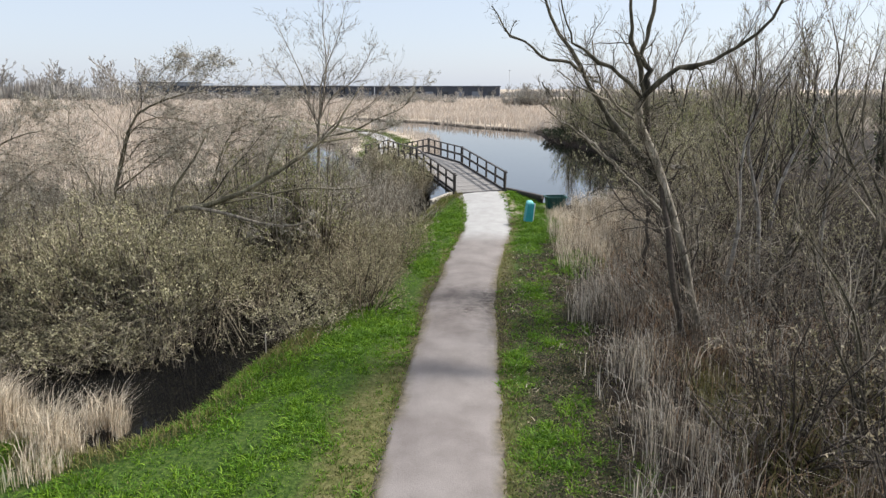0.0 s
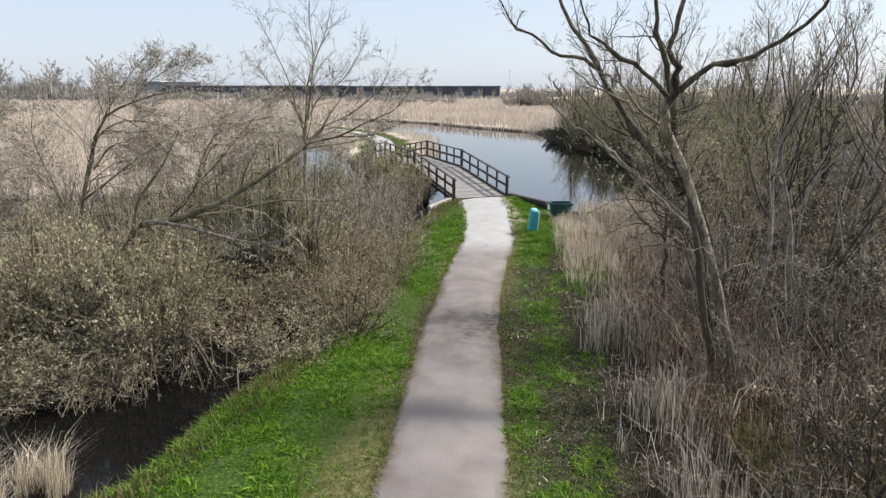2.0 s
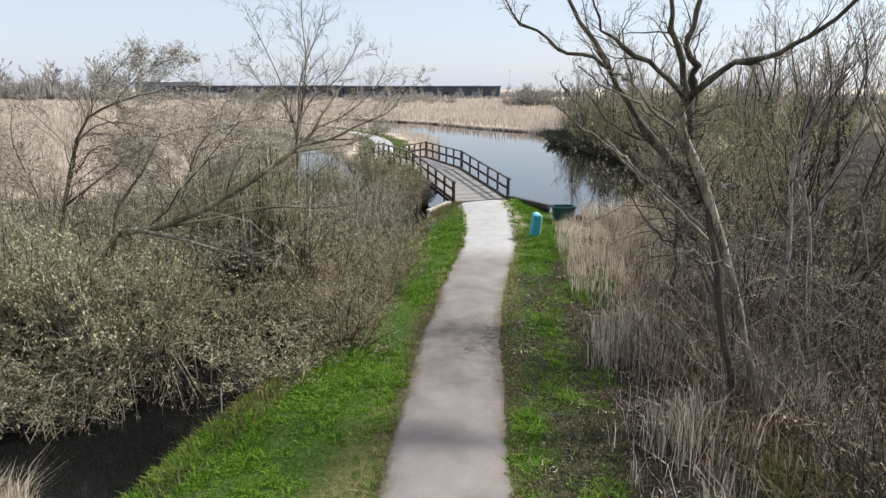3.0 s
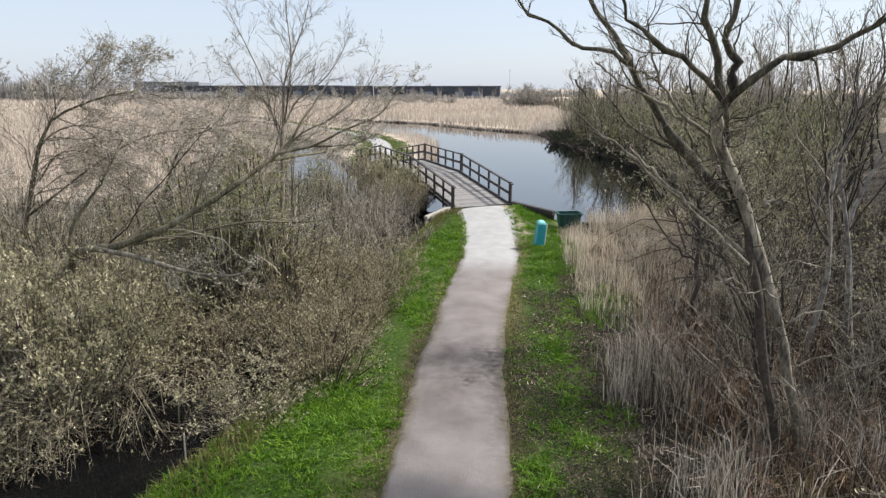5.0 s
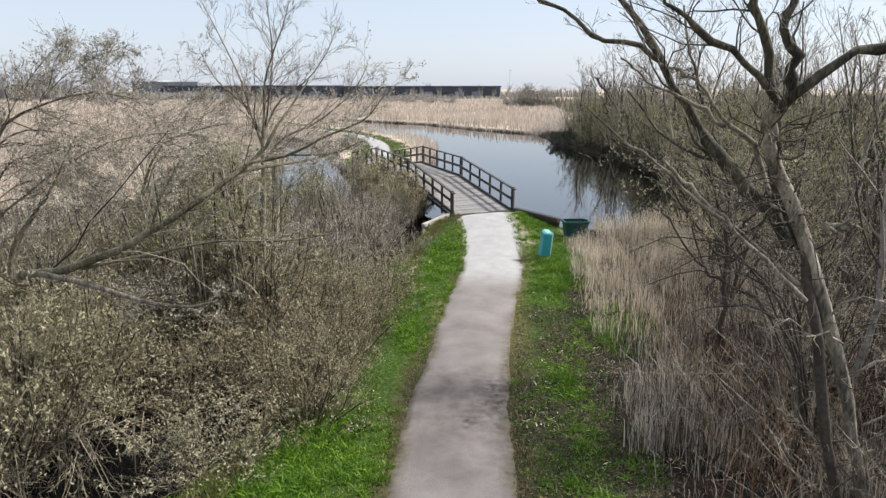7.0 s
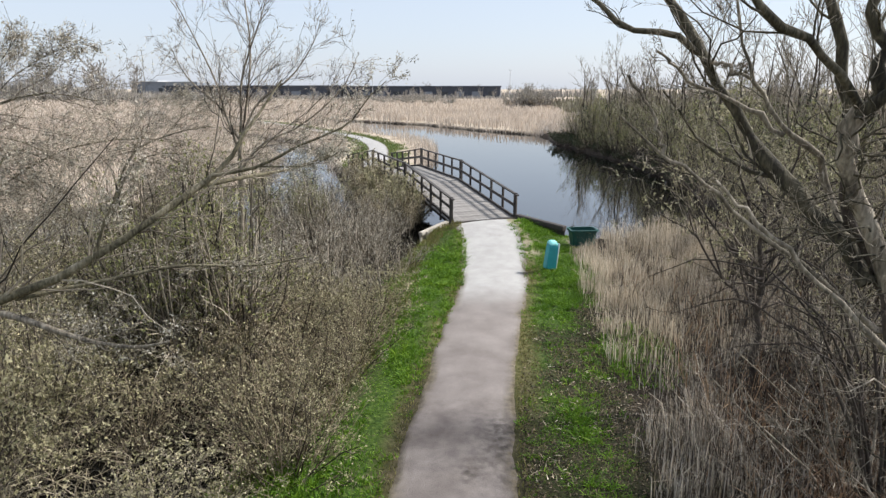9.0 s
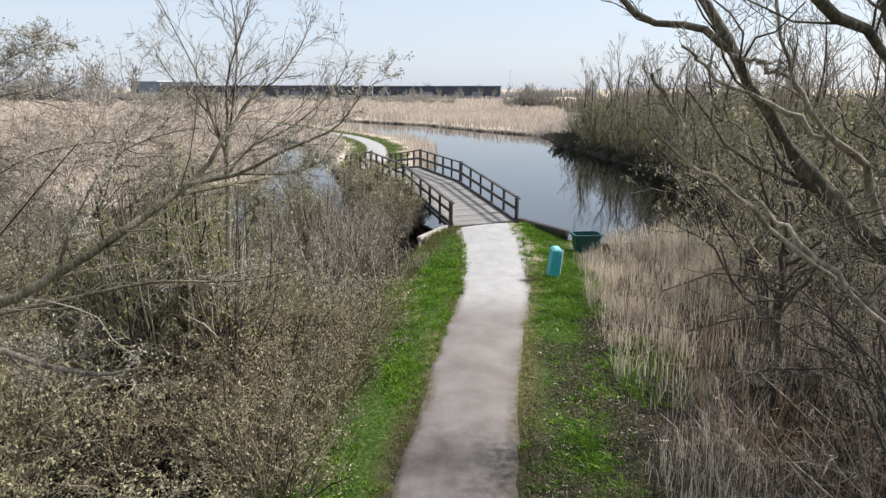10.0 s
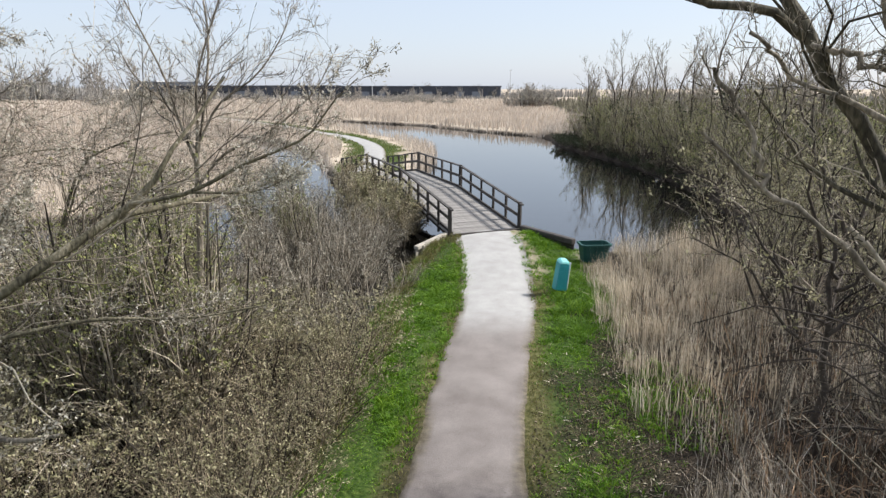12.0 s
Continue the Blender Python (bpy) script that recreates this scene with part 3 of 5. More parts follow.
    part("sill_beam", bm, M["timber"], bridge)


build_bridge()


def build_retaining_wall(a, b, name, label, mat, high, posts, cap=0.16):
    """A low board wall that holds the bank beside the bridge."""
    a, b = Vector(a), Vector(b)
    wall = tagged(new(name), label, "retaining wall")
    wall.location = a
    d = b - a
    part("cap_beam", beam((0, 0, 0), d, cap + 0.04, cap, cap * 0.25), mat, wall)
    low = Vector((0, 0, -high / 2 - 0.08))
    part("board", beam(low, d + low, 0.06, high, 0.01), mat, wall)
    out = Vector((0, 0, 1)).cross(d).normalized() * 0.1
    for i in range(posts):
        p = d * ((i + 0.5) / posts) + out
        part("stake", beam(p + Vector((0, 0, -1.3)), p + Vector((0, 0, 0.04)), 0.1, 0.1, 0.02), mat, wall)


build_retaining_wall((0.95, 35.35, 0.5), (2.9, 33.75, 0.34), "retaining_wall", "dark timber board wall holding the bank beside the bridge", M["timber"], 0.6, 4, 0.24)
build_retaining_wall((-2.0, 34.0, 0.46), (-2.95, 32.5, 0.26), "retaining_wall", "pale timber board wall holding the bank beside the bridge", M["plank_pale"], 0.6, 3)


def build_bin():
    """A narrow tapered box with a domed lid, leaning on a pale steel post."""
    bin_ = tagged(new("litter_bin"), "narrow teal litter bin with pale lid on a steel post", "litter bin")
    bin_.matrix_basis = pose(1.97, 28.5, -0.03, -2, 7, 20)
    bm = bmesh.new()
    got = bmesh.ops.create_cube(bm, size=1.0)
    for v in got["verts"]:
        up = v.co.z > 0
        v.co.x *= 0.31 if up else 0.36
        v.co.y *= 0.30 if up else 0.32
        v.co.z = 0.96 + 0.06 * (v.co.y > 0) if up else 0.14
    bmesh.ops.bevel(bm, geom=list(bm.edges), offset=0.025, segments=3, affect="EDGES")
    body = part("body", bm, M["teal"], bin_)
    bm = bmesh.new()
    box(bm, 0.26, 0.012, 0.14, Matrix.Translation((0, -0.155, 0.82)), 0.004)
    part("flap", bm, M["teal"], body)
    bm = bmesh.new()
    got = bmesh.ops.create_cube(bm, size=1.0, matrix=Matrix.Translation((0, 0, 1.02)) @ pose(0, 0, 0, 9, 0, 0) @ Matrix.Diagonal((0.335, 0.34, 0.12, 1)))
    for v in got["verts"]:
        if v.co.z > 1.02:
            v.co.x *= 0.7
            v.co.y *= 0.75
    bmesh.ops.bevel(bm, geom=list(bm.edges), offset=0.03, segments=3, affect="EDGES")
    part("lid", bm, M["teal_lid"], bin_, "pale teal lid")
    bm = bmesh.new()
    bmesh.ops.create_cone(bm, cap_ends=True, segments=14, radius1=0.03, radius2=0.03, depth=1.3, matrix=Matrix.Translation((0.22, -0.03, 0.35)))
    part("post", bm, M["steel"], bin_, "pale steel post")
    for z in (0.35, 0.8):
        part("bracket", box(bmesh.new(), 0.1, 0.07, 0.04, Matrix.Translation((0.19, -0.03, z)), 0.005), M["steel"], bin_)


def build_tub():
    """A tapered open container with a rolled rim."""
    tub = tagged(new("plastic_tub"), "dark green plastic tub standing open by the waterside", "tub")
    tub.matrix_basis = pose(3.45, 32.25, 0.05, 0, 0, 12)

    def ring(bm, sx, sy, z, n=28, p=9.0):
        out = []
        for i in range(n):
            a = 2 * math.pi * i / n
            c, s = math.cos(a), math.sin(a)
            r = (abs(c) ** p + abs(s) ** p) ** (-1 / p)
            out.append(bm.verts.new((sx * r * c, sy * r * s, z)))
        return out

    bm = bmesh.new()
    rings = [ring(bm, 0.42, 0.28, 0.0), ring(bm, 0.50, 0.34, 0.62), ring(bm, 0.48, 0.32, 0.62), ring(bm, 0.40, 0.26, 0.04)]
    for a, b in zip(rings[:-1], rings[1:]):
        for i in range(len(a)):
            bm.faces.new((a[i], a[(i + 1) % 28], b[(i + 1) % 28], b[i]))
    bm.faces.new(rings[0][::-1])
    bm.faces.new(rings[-1])
    shell = part("shell", bm, M["green_plastic"], tub)
    bm = bmesh.new()
    rings = [ring(bm, 0.505, 0.345, 0.56), ring(bm, 0.55, 0.385, 0.57), ring(bm, 0.55, 0.385, 0.64), ring(bm, 0.485, 0.325, 0.64)]
    for a, b in zip(rings[:-1], rings[1:]):
        for i in range(len(a)):
            bm.faces.new((a[i], a[(i + 1) % 28], b[(i + 1) % 28], b[i]))
    part("rim", bm, M["green_plastic"], tub)
    for x in (-0.25, 0.0, 0.25):
        part("rib", box(bmesh.new(), 0.05, 0.04, 0.5, Matrix.Translation((x, -0.315, 0.3)) @ pose(0, 0, 0, 6, 0, 0), 0.01), M["green_plastic"], shell)


build_bin()
build_tub()


# ---- trees and shrubs ----
def plant(name, label, category, base, meshes, group="", kind=""):
    """An Empty at the base with one mesh a part."""
    ob = tagged(new(name), label, category, group, kind)
    ob.location = base
    for pname, *shape, mat, smooth in meshes:
        if pname in ("trunk", "limb", "stem"):
            P, R, sides = shape
            for i in range(len(P)):
                under(new(pname, mesh_np(pname, *tubes(P[i:i + 1], R[i:i + 1], sides), mat, smooth)), ob)
        else:
            tagged(under(new(pname, mesh_np(pname, *shape, mat, smooth)), ob), kind="stuff")
    return ob


def limbs_of(limbs, base, k=12):
    P = np.stack([smooth_limb(p, k) for p, _, _ in limbs]) - np.array(base)
    R = np.stack([np.linspace(a, b, k) for _, a, b in limbs])
    return P, R


def build_big_tree():
    """The bare tree beside the path: two stems from one foot, parting into long crooked limbs."""
    rng = np.random.default_rng(3)
    base = (5.6, 13.9, 0.0)
    main = [
        ([(5.6, 13.9, -0.1), (5.3, 14.0, 1.22), (5.0, 14.1, 2.28), (4.62, 14.3, 3.55), (4.25, 14.5, 4.52), (3.97, 14.5, 5.07), (3.80, 14.4, 5.40), (3.88, 14.3, 5.78)], 0.07, 0.095),
        ([(5.2, 13.75, -0.1), (4.98, 13.8, 0.83), (4.7, 13.9, 2.12), (4.55, 14.1, 3.03), (4.42, 14.4, 3.9), (4.17, 14.9, 4.73), (4.13, 15.0, 5.42)], 0.07, 0.06),
    ]
    boughs = [
        ([(3.88, 14.3, 5.74), (3.93, 14.2, 6.1), (3.89, 14.2, 6.38), (3.75, 14.2, 6.72), (3.86, 14.2, 7.06), (4.0, 14.3, 7.8), (3.9, 14.4, 8.8)], 0.075, 0.025),
        ([(3.83, 14.25, 5.72), (4.14, 14.0, 6.06), (4.45, 14.0, 6.35), (4.86, 14.0, 6.41), (5.26, 14.0, 6.55), (5.7, 14.0, 6.85), (6.2, 13.9, 7.4), (6.5, 13.9, 8.1)], 0.068, 0.02),
        ([(4.13, 15.0, 5.40), (3.96, 15.0, 6.25), (3.72, 15.0, 6.9), (3.67, 15.0, 7.21), (3.6, 15.1, 8.2), (3.7, 15.2, 9.2)], 0.068, 0.025),
        ([(4.3, 14.5, 4.0), (4.12, 14.7, 4.34), (3.9, 14.95, 4.66), (3.5, 15.2, 5.11), (3.16, 15.4, 5.58), (2.86, 15.5, 6.05), (2.52, 15.8, 6.75), (2.08, 16.0, 7.36), (1.8, 16.2, 8.1)], 0.092, 0.03),
        ([(2.80, 15.65, 6.3), (2.4, 15.6, 6.56), (1.9, 15.6, 6.63), (1.47, 15.6, 6.97), (1.1, 15.6, 7.09), (0.85, 15.6, 7.35), (0.6, 15.6, 7.8)], 0.046, 0.014),
        ([(3.90, 14.3, 5.72), (3.4, 14.0, 6.18), (2.83, 13.8, 6.51), (2.43, 13.6, 6.77), (2.2, 13.5, 7.07), (2.0, 13.4, 7.7)], 0.042, 0.014),
        ([(4.45, 14.35, 3.5), (3.75, 14.5, 4.1), (3.1, 14.6, 4.6), (2.6, 14.65, 5.0), (2.15, 14.68, 5.31), (1.71, 14.67, 5.68)], 0.03, 0.012),
        ([(2.15, 14.68, 5.31), (2.02, 14.7, 5.7), (1.77, 14.73, 6.1)], 0.022, 0.012),
        ([(4.3, 14.9, 4.2), (4.1, 15.2, 4.95), (3.78, 15.1, 5.35), (3.49, 15.07, 5.58), (3.29, 15.07, 5.85), (3.07, 14.95, 6.08), (2.95, 15.0, 6.45), (2.85, 15.1, 7.0)], 0.042, 0.012),
        ([(3.5, 15.07, 5.48), (3.1, 15.2, 5.74), (2.6, 15.34, 6.04), (2.3, 15.2, 6.22), (2.11, 15.13, 6.36)], 0.026, 0.014),
        ([(4.4, 14.1, 3.4), (3.6, 14.15, 4.15), (2.95, 14.28, 4.75), (2.57, 14.31, 5.11)], 0.03, 0.014),
        ([(2.7, 15.5, 6.3), (2.92, 15.2, 6.17), (3.15, 14.98, 6.0)], 0.02, 0.02),
    ]
    P0, R0 = limbs_of(main, base, 16)
    P1, R1 = limbs_of(boughs, base, 14)
    P1[:, 1:-1] += rng.normal(scale=0.022, size=P1[:, 1:-1].shape)
    P0[:, 1:-1] += rng.normal(scale=0.018, size=P0[:, 1:-1].shape)
    R1, R0 = R1 * rng.uniform(0.86, 1.14, R1.shape), R0 * rng.uniform(0.9, 1.12, R0.shape)
    # knots and swellings
    R1 *= 1 + 0.3 * (rng.uniform(size=R1.shape) < 0.16)
    P2, R2 = branch(rng, P1, R1, 9, 0.36, 0.75, 0.12, 0.26, 0.25, 6, 0.28)
    P3, R3 = branch(rng, P2, R2, 7, 0.5, 0.7, 0.1, 0.28, 0.2, 4, 0.5, low=0.004)
    P4, R4 = branch(rng, P3, R3, 4, 0.55, 0.7, 0.08, 0.22, 0.3, 3, 0.6, low=0.0035)
    # dead side shoots low on both stems, crooked and bare
    Q, S = branch(rng, P0, R0, 34, 0.24, 1.15, 0.0, 0.42, 0.1, 8, 0.15)
    Q2, S2 = branch(rng, Q, S, 6, 0.55, 0.9, 0.03, 0.35, 0.2, 5, 0.5, low=0.004)
    Q3, S3 = branch(rng, Q2, S2, 3, 0.5, 0.8, 0.03, 0.3, 0.2, 3, 0.6, low=0.0035)
    snag = [
        ([(4.55, 14.3, 4.35), (4.72, 14.2, 4.3), (4.86, 14.15, 4.34)], 0.05, 0.035),
        ([(4.95, 13.9, 2.5), (5.25, 13.75, 2.82), (5.6, 13.6, 2.72), (5.9, 13.45, 2.98), (6.3, 13.3, 2.8), (6.6, 13.2, 3.0)], 0.016, 0.006),
        ([(4.85, 14.0, 2.9), (4.55, 13.85, 3.12), (4.3, 13.8, 3.05), (4.05, 13.65, 3.3), (3.8, 13.6, 3.22)], 0.015, 0.006),
        ([(5.15, 13.8, 1.9), (5.45, 13.5, 2.22), (5.7, 13.3, 2.12), (6.0, 13.1, 2.4), (6.35, 12.9, 2.3)], 0.016, 0.006),
        ([(4.7, 14.1, 3.2), (5.0, 14.0, 3.5), (5.4, 13.9, 3.42), (5.75, 13.7, 3.75), (6.1, 13.6, 3.68)], 0.015, 0.006),
    ]
    P5, R5 = limbs_of(snag, base, 9)
    P5[:, 1:] += rng.normal(scale=0.025, size=P5[:, 1:].shape)
    P6, R6 = branch(rng, P5, R5, 12, 0.5, 0.9, 0.02, 0.4, 0.2, 6, 0.6, low=0.005)
    plant("bare_tree", "large bare tree with pale mossy crooked limbs beside the path", "tree", base, [
        ("trunk", P0[:1], R0[:1], 12, M["bark_pale"], True),
        ("trunk", P0[1:], R0[1:], 12, M["bark_dark"], True),
        ("limb", P1[:6], R1[:6], 10, M["bark"], True),
        ("limb", P1[6:], R1[6:], 8, M["bark_pale"], True),
        ("limb", P5, R5, 7, M["bark_pale"], True),
        ("branchwork", *join(tubes(P2, R2, 5), tubes(Q, S, 5)), M["bark"], True),
        ("dead_brushwood", *join(tubes(P6, R6, 4), tubes(Q2, S2, 3)), M["bark_pale"], True),
        ("brushwood", *join(ribbons(P3, R3), ribbons(P4, R4), ribbons(Q3, S3)), M["twig"], False),
    ])


def build_small_tree():
    """A small dark tree behind the big one, with crooked limbs and pale buds."""
    rng = np.random.default_rng(14)
    x, y = 5.4, 19.8
    base = (x, y, -0.05)
    main = [([(x, y, -0.1), (x + 0.06, y, 1.2), (x - 0.05, y, 2.4), (x - 0.1, y + 0.1, 3.6), (x - 0.3, y + 0.1, 4.9)], 0.07, 0.02)]
    for h, dx, dy, end in ((1.9, -2.4, -0.5, 3.9), (2.3, 1.5, 0.4, 4.6), (2.7, -2.6, 0.4, 4.9), (3.0, 0.9, -0.8, 4.7), (3.2, -1.5, -0.7, 5.5), (3.5, 0.7, 0.3, 5.7), (3.9, -1.0, 0.4, 5.9), (2.5, -1.6, -1.0, 3.5)):
        main.append(([(x - 0.04, y, h), (x + dx * 0.3, y + dy * 0.3, h + (end - h) * 0.22), (x + dx * 0.62, y + dy * 0.7, h + (end - h) * 0.75), (x + dx, y + dy, end)], 0.034, 0.007))
    P0, R0 = limbs_of(main, base, 12)
    P0[:, 1:] += rng.normal(scale=0.04, size=P0[:, 1:].shape)
    P2, R2 = branch(rng, P0, R0, 13, 0.36, 0.75, 0.04, 0.28, 0.3, 6, 0.4, low=0.005)
    P3, R3 = branch(rng, P2, R2, 6, 0.5, 0.7, 0.04, 0.28, 0.2, 4, 0.6, low=0.004)
    plant("bare_tree", "small dark tree with crooked limbs and pale buds", "tree", base, [
        ("trunk", P0[:1], R0[:1], 9, M["bark_dark"], True),
        ("limb", P0[1:], R0[1:], 6, M["bark_dark"], True),
        ("branchwork", *tubes(P2, R2, 4), M["twig_brown"], True),
        ("brushwood", *ribbons(P3, R3), M["twig_brown"], False),
        ("bud_bloom", *flakes(rng, P3, 2, 0.036), M["catkin"], False),
    ])


def build_arching_shrub():
    """Dark stems that rise from one foot, arch over the reeds and hang down at the tips."""
    rng = np.random.default_rng(15)
    base = (5.7, 15.9, -0.05)
    x, y = 5.7, 15.9
    main = []
    for dx, dy, top in ((-2.6, 3.0, 3.3), (-2.0, 2.2, 3.1), (-2.3, 2.6, 2.7), (-1.7, 1.6, 2.9), (-1.4, 2.4, 3.5), (-1.9, 1.1, 2.5), (-0.8, 1.5, 3.4), (0.7, 1.2, 3.2)):
        main.append(([(x + rng.normal(0, 0.06), y + rng.normal(0, 0.06), -0.1), (x + dx * 0.12, y + dy * 0.14, top * 0.5), (x + dx * 0.35, y + dy * 0.4, top * 0.92), (x + dx * 0.68, y + dy * 0.72, top), (x + dx, y + dy, top * 0.82)], 0.027, 0.006))
    P0, R0 = limbs_of(main, base, 13)
    P0[:, 1:] += rng.normal(scale=0.03, size=P0[:, 1:].shape)
    P2, R2 = branch(rng, P0, R0, 11, 0.26, 0.7, 0.0, 0.3, 0.3, 6, 0.45, low=0.005)
    P3, R3 = branch(rng, P2, R2, 5, 0.5, 0.8, 0.02, 0.28, 0.2, 4, 0.6, low=0.004)
    plant("arching_shrub", "bare dark shrub of stems arching over the reeds", "shrub", base, [
        ("stem", P0, R0, 6, M["bark_dark"], True),
        ("branchwork", *tubes(P2, R2, 4), M["twig_brown"], True),
        ("brushwood", *ribbons(P3, R3), M["twig_brown"], False),
    ])


def build_leaning_willow():
    rng = np.random.default_rng(8)
    base = (-10.2, 18.8, -0.6)
    main = [
        ([(-10.2, 18.8, -0.6), (-9.9, 18.4, 1.0), (-9.0, 17.4, 2.1), (-7.95, 16.1, 2.75), (-7.1, 15.6, 2.97), (-6.33, 15.7, 3.1), (-5.2, 15.8, 3.65), (-4.37, 16.0, 4.2), (-3.85, 16.6, 4.64), (-3.5, 16.65, 4.93), (-3.33, 16.8, 5.28), (-3.15, 17.05, 5.6), (-2.85, 17.3, 6.1)], 0.105, 0.012),
        ([(-7.1, 15.6, 2.96), (-6.26, 15.5, 2.86), (-5.6, 15.4, 2.72), (-4.98, 15.3, 2.62), (-4.3, 15.2, 2.62), (-3.8, 15.15, 2.75)], 0.05, 0.015),
        ([(-6.4, 15.7, 3.05), (-5.4, 16.2, 3.2), (-4.4, 16.6, 3.35), (-3.4, 16.9, 3.3), (-2.5, 17.2, 3.4)], 0.035, 0.01),
        ([(-3.9, 16.5, 4.6), (-3.6, 17.2, 4.62), (-3.35, 18.2, 4.6), (-3.0, 18.8, 4.66), (-2.6, 19.2, 4.9), (-2.35, 19.4, 5.25)], 0.04, 0.007),
        ([(-3.72, 16.55, 4.74), (-2.99, 16.50, 4.89), (-2.40, 16.50, 5.18), (-2.04, 16.50, 5.32), (-1.64, 16.50, 5.51), (-1.37, 16.50, 5.84), (-1.11, 16.50, 6.07)], 0.027, 0.005),
        ([(-2.99, 16.50, 4.89), (-2.23, 16.40, 4.93), (-1.76, 16.30, 5.12)], 0.014, 0.004),
        ([(-7.8, 15.8, 2.8), (-7.7, 15.9, 3.4), (-7.2, 16.2, 4.2), (-6.8, 16.4, 5.0)], 0.06, 0.012),
        ([(-5.2, 15.8, 3.6), (-5.0, 15.9, 4.2), (-4.6, 16.0, 4.9)], 0.03, 0.008),
    ]
    P0, R0 = limbs_of(main, base, 14)
    P2, R2 = branch(rng, P0, R0, 20, 0.28, 0.65, 0.05, 0.25, 0.2, 6, 0.22, bias=(0.08, 0.02, 0))
    P3, R3 = branch(rng, P2, R2, 6, 0.6, 0.6, 0.06, 0.25, 0.2, 4, 0.5, low=0.004)
    P4, R4 = branch(rng, P3, R3, 4, 0.6, 0.6, 0.1, 0.2, 0.3, 3, 0.7, low=0.0035)
    plant("leaning_willow", "old willow leaning low over the thicket with mossy limbs", "tree", base, [
        ("limb", np.delete(P0, 1, 0), np.delete(R0, 1, 0), 8, M["bark_willow"], True),
        ("limb", P0[1:2], R0[1:2] * 1.15, 8, M["bark_pale"], True),
        ("branchwork", *tubes(P2, R2, 4), M["twig"], True),
        ("brushwood", *join(ribbons(P3, R3), ribbons(P4, R4)), M["twig"], False),
        ("catkin_bloom", *flakes(rng, P4, 2, 0.02), M["catkin_grey"], False),
    ])


def build_arching_willow():
    rng = np.random.default_rng(9)
    base = (-12.6, 19.9, -0.6)
    main = [
        ([(-13.7, 21.5, -0.6), (-13.5, 21.5, 0.6), (-12.95, 21.5, 2.73), (-12.1, 21.5, 4.85), (-11.06, 21.6, 5.5), (-9.65, 21.7, 5.87), (-8.4, 21.7, 5.7)], 0.11, 0.015),
        ([(-12.95, 21.5, 2.6), (-12.5, 21.4, 3.6), (-12.09, 21.3, 4.47), (-11.12, 21.2, 4.97), (-9.91, 21.1, 4.88), (-9.0, 21.0, 4.5)], 0.055, 0.01),
        ([(-13.0, 21.5, 2.4), (-12.0, 21.6, 3.1), (-10.97, 21.7, 3.82), (-9.52, 21.8, 4.6), (-7.91, 21.9, 4.89), (-6.9, 22.0, 4.8)], 0.055, 0.01),
        ([(-13.3, 21.5, 1.2), (-14.3, 21.8, 3.0), (-14.9, 22.0, 4.4), (-14.8, 22.2, 5.6)], 0.055, 0.01),
        ([(-12.1, 21.5, 4.8), (-11.6, 21.8, 5.8), (-11.0, 22.0, 6.6), (-10.4, 22.0, 7.1)], 0.022, 0.006),
        ([(-11.06, 21.6, 5.5), (-10.4, 21.8, 6.2), (-9.6, 22.0, 6.7), (-8.9, 22.0, 6.9)], 0.02, 0.006),
        ([(-12.5, 21.5, 3.4), (-11.6, 21.2, 4.2), (-10.6, 21.0, 4.3), (-9.6, 20.9, 3.9), (-9.0, 20.9, 3.3)], 0.03, 0.007),
        ([(-12.7, 21.5, 3.0), (-11.9, 21.9, 3.6), (-10.9, 22.2, 3.5), (-10.0, 22.4, 3.0)], 0.028, 0.007),
    ]
    # drawn nearer along the same bearings
    for i, (line, a, c) in enumerate(main):
        main[i] = ([(0.9 + (x - 0.9) * 0.925, y * 0.925, 5.97 + (z - 5.97) * 0.925) for x, y, z in line], a, c)
    P0, R0 = limbs_of(main, base, 14)
    P2, R2 = branch(rng, P0, R0, 42, 0.37, 0.7, 0.0, 0.32, 0.15, 7, 0.22, bias=(0.07, 0, 0))
    P3, R3 = branch(rng, P2, R2, 10, 0.55, 0.7, 0.02, 0.28, 0.2, 4, 0.5, low=0.0045)
    P4, R4 = branch(rng, P3, R3, 4, 0.6, 0.7, 0.08, 0.25, 0.3, 3, 0.7, low=0.0038)
    return plant("arching_willow", "willow with arching grey stems and silvery catkins in the water", "tree", base, [
        ("limb", P0, R0 * 0.62, 8, M["bark_willow"], True),
        ("branchwork", *tubes(P2, R2, 4), M["twig"], True),
        ("brushwood", *join(ribbons(P3, R3), ribbons(P4, R4)), M["twig"], False),
        ("catkin_bloom", *flakes(rng, P4, 1, 0.028), M["catkin_grey"], False),
    ])


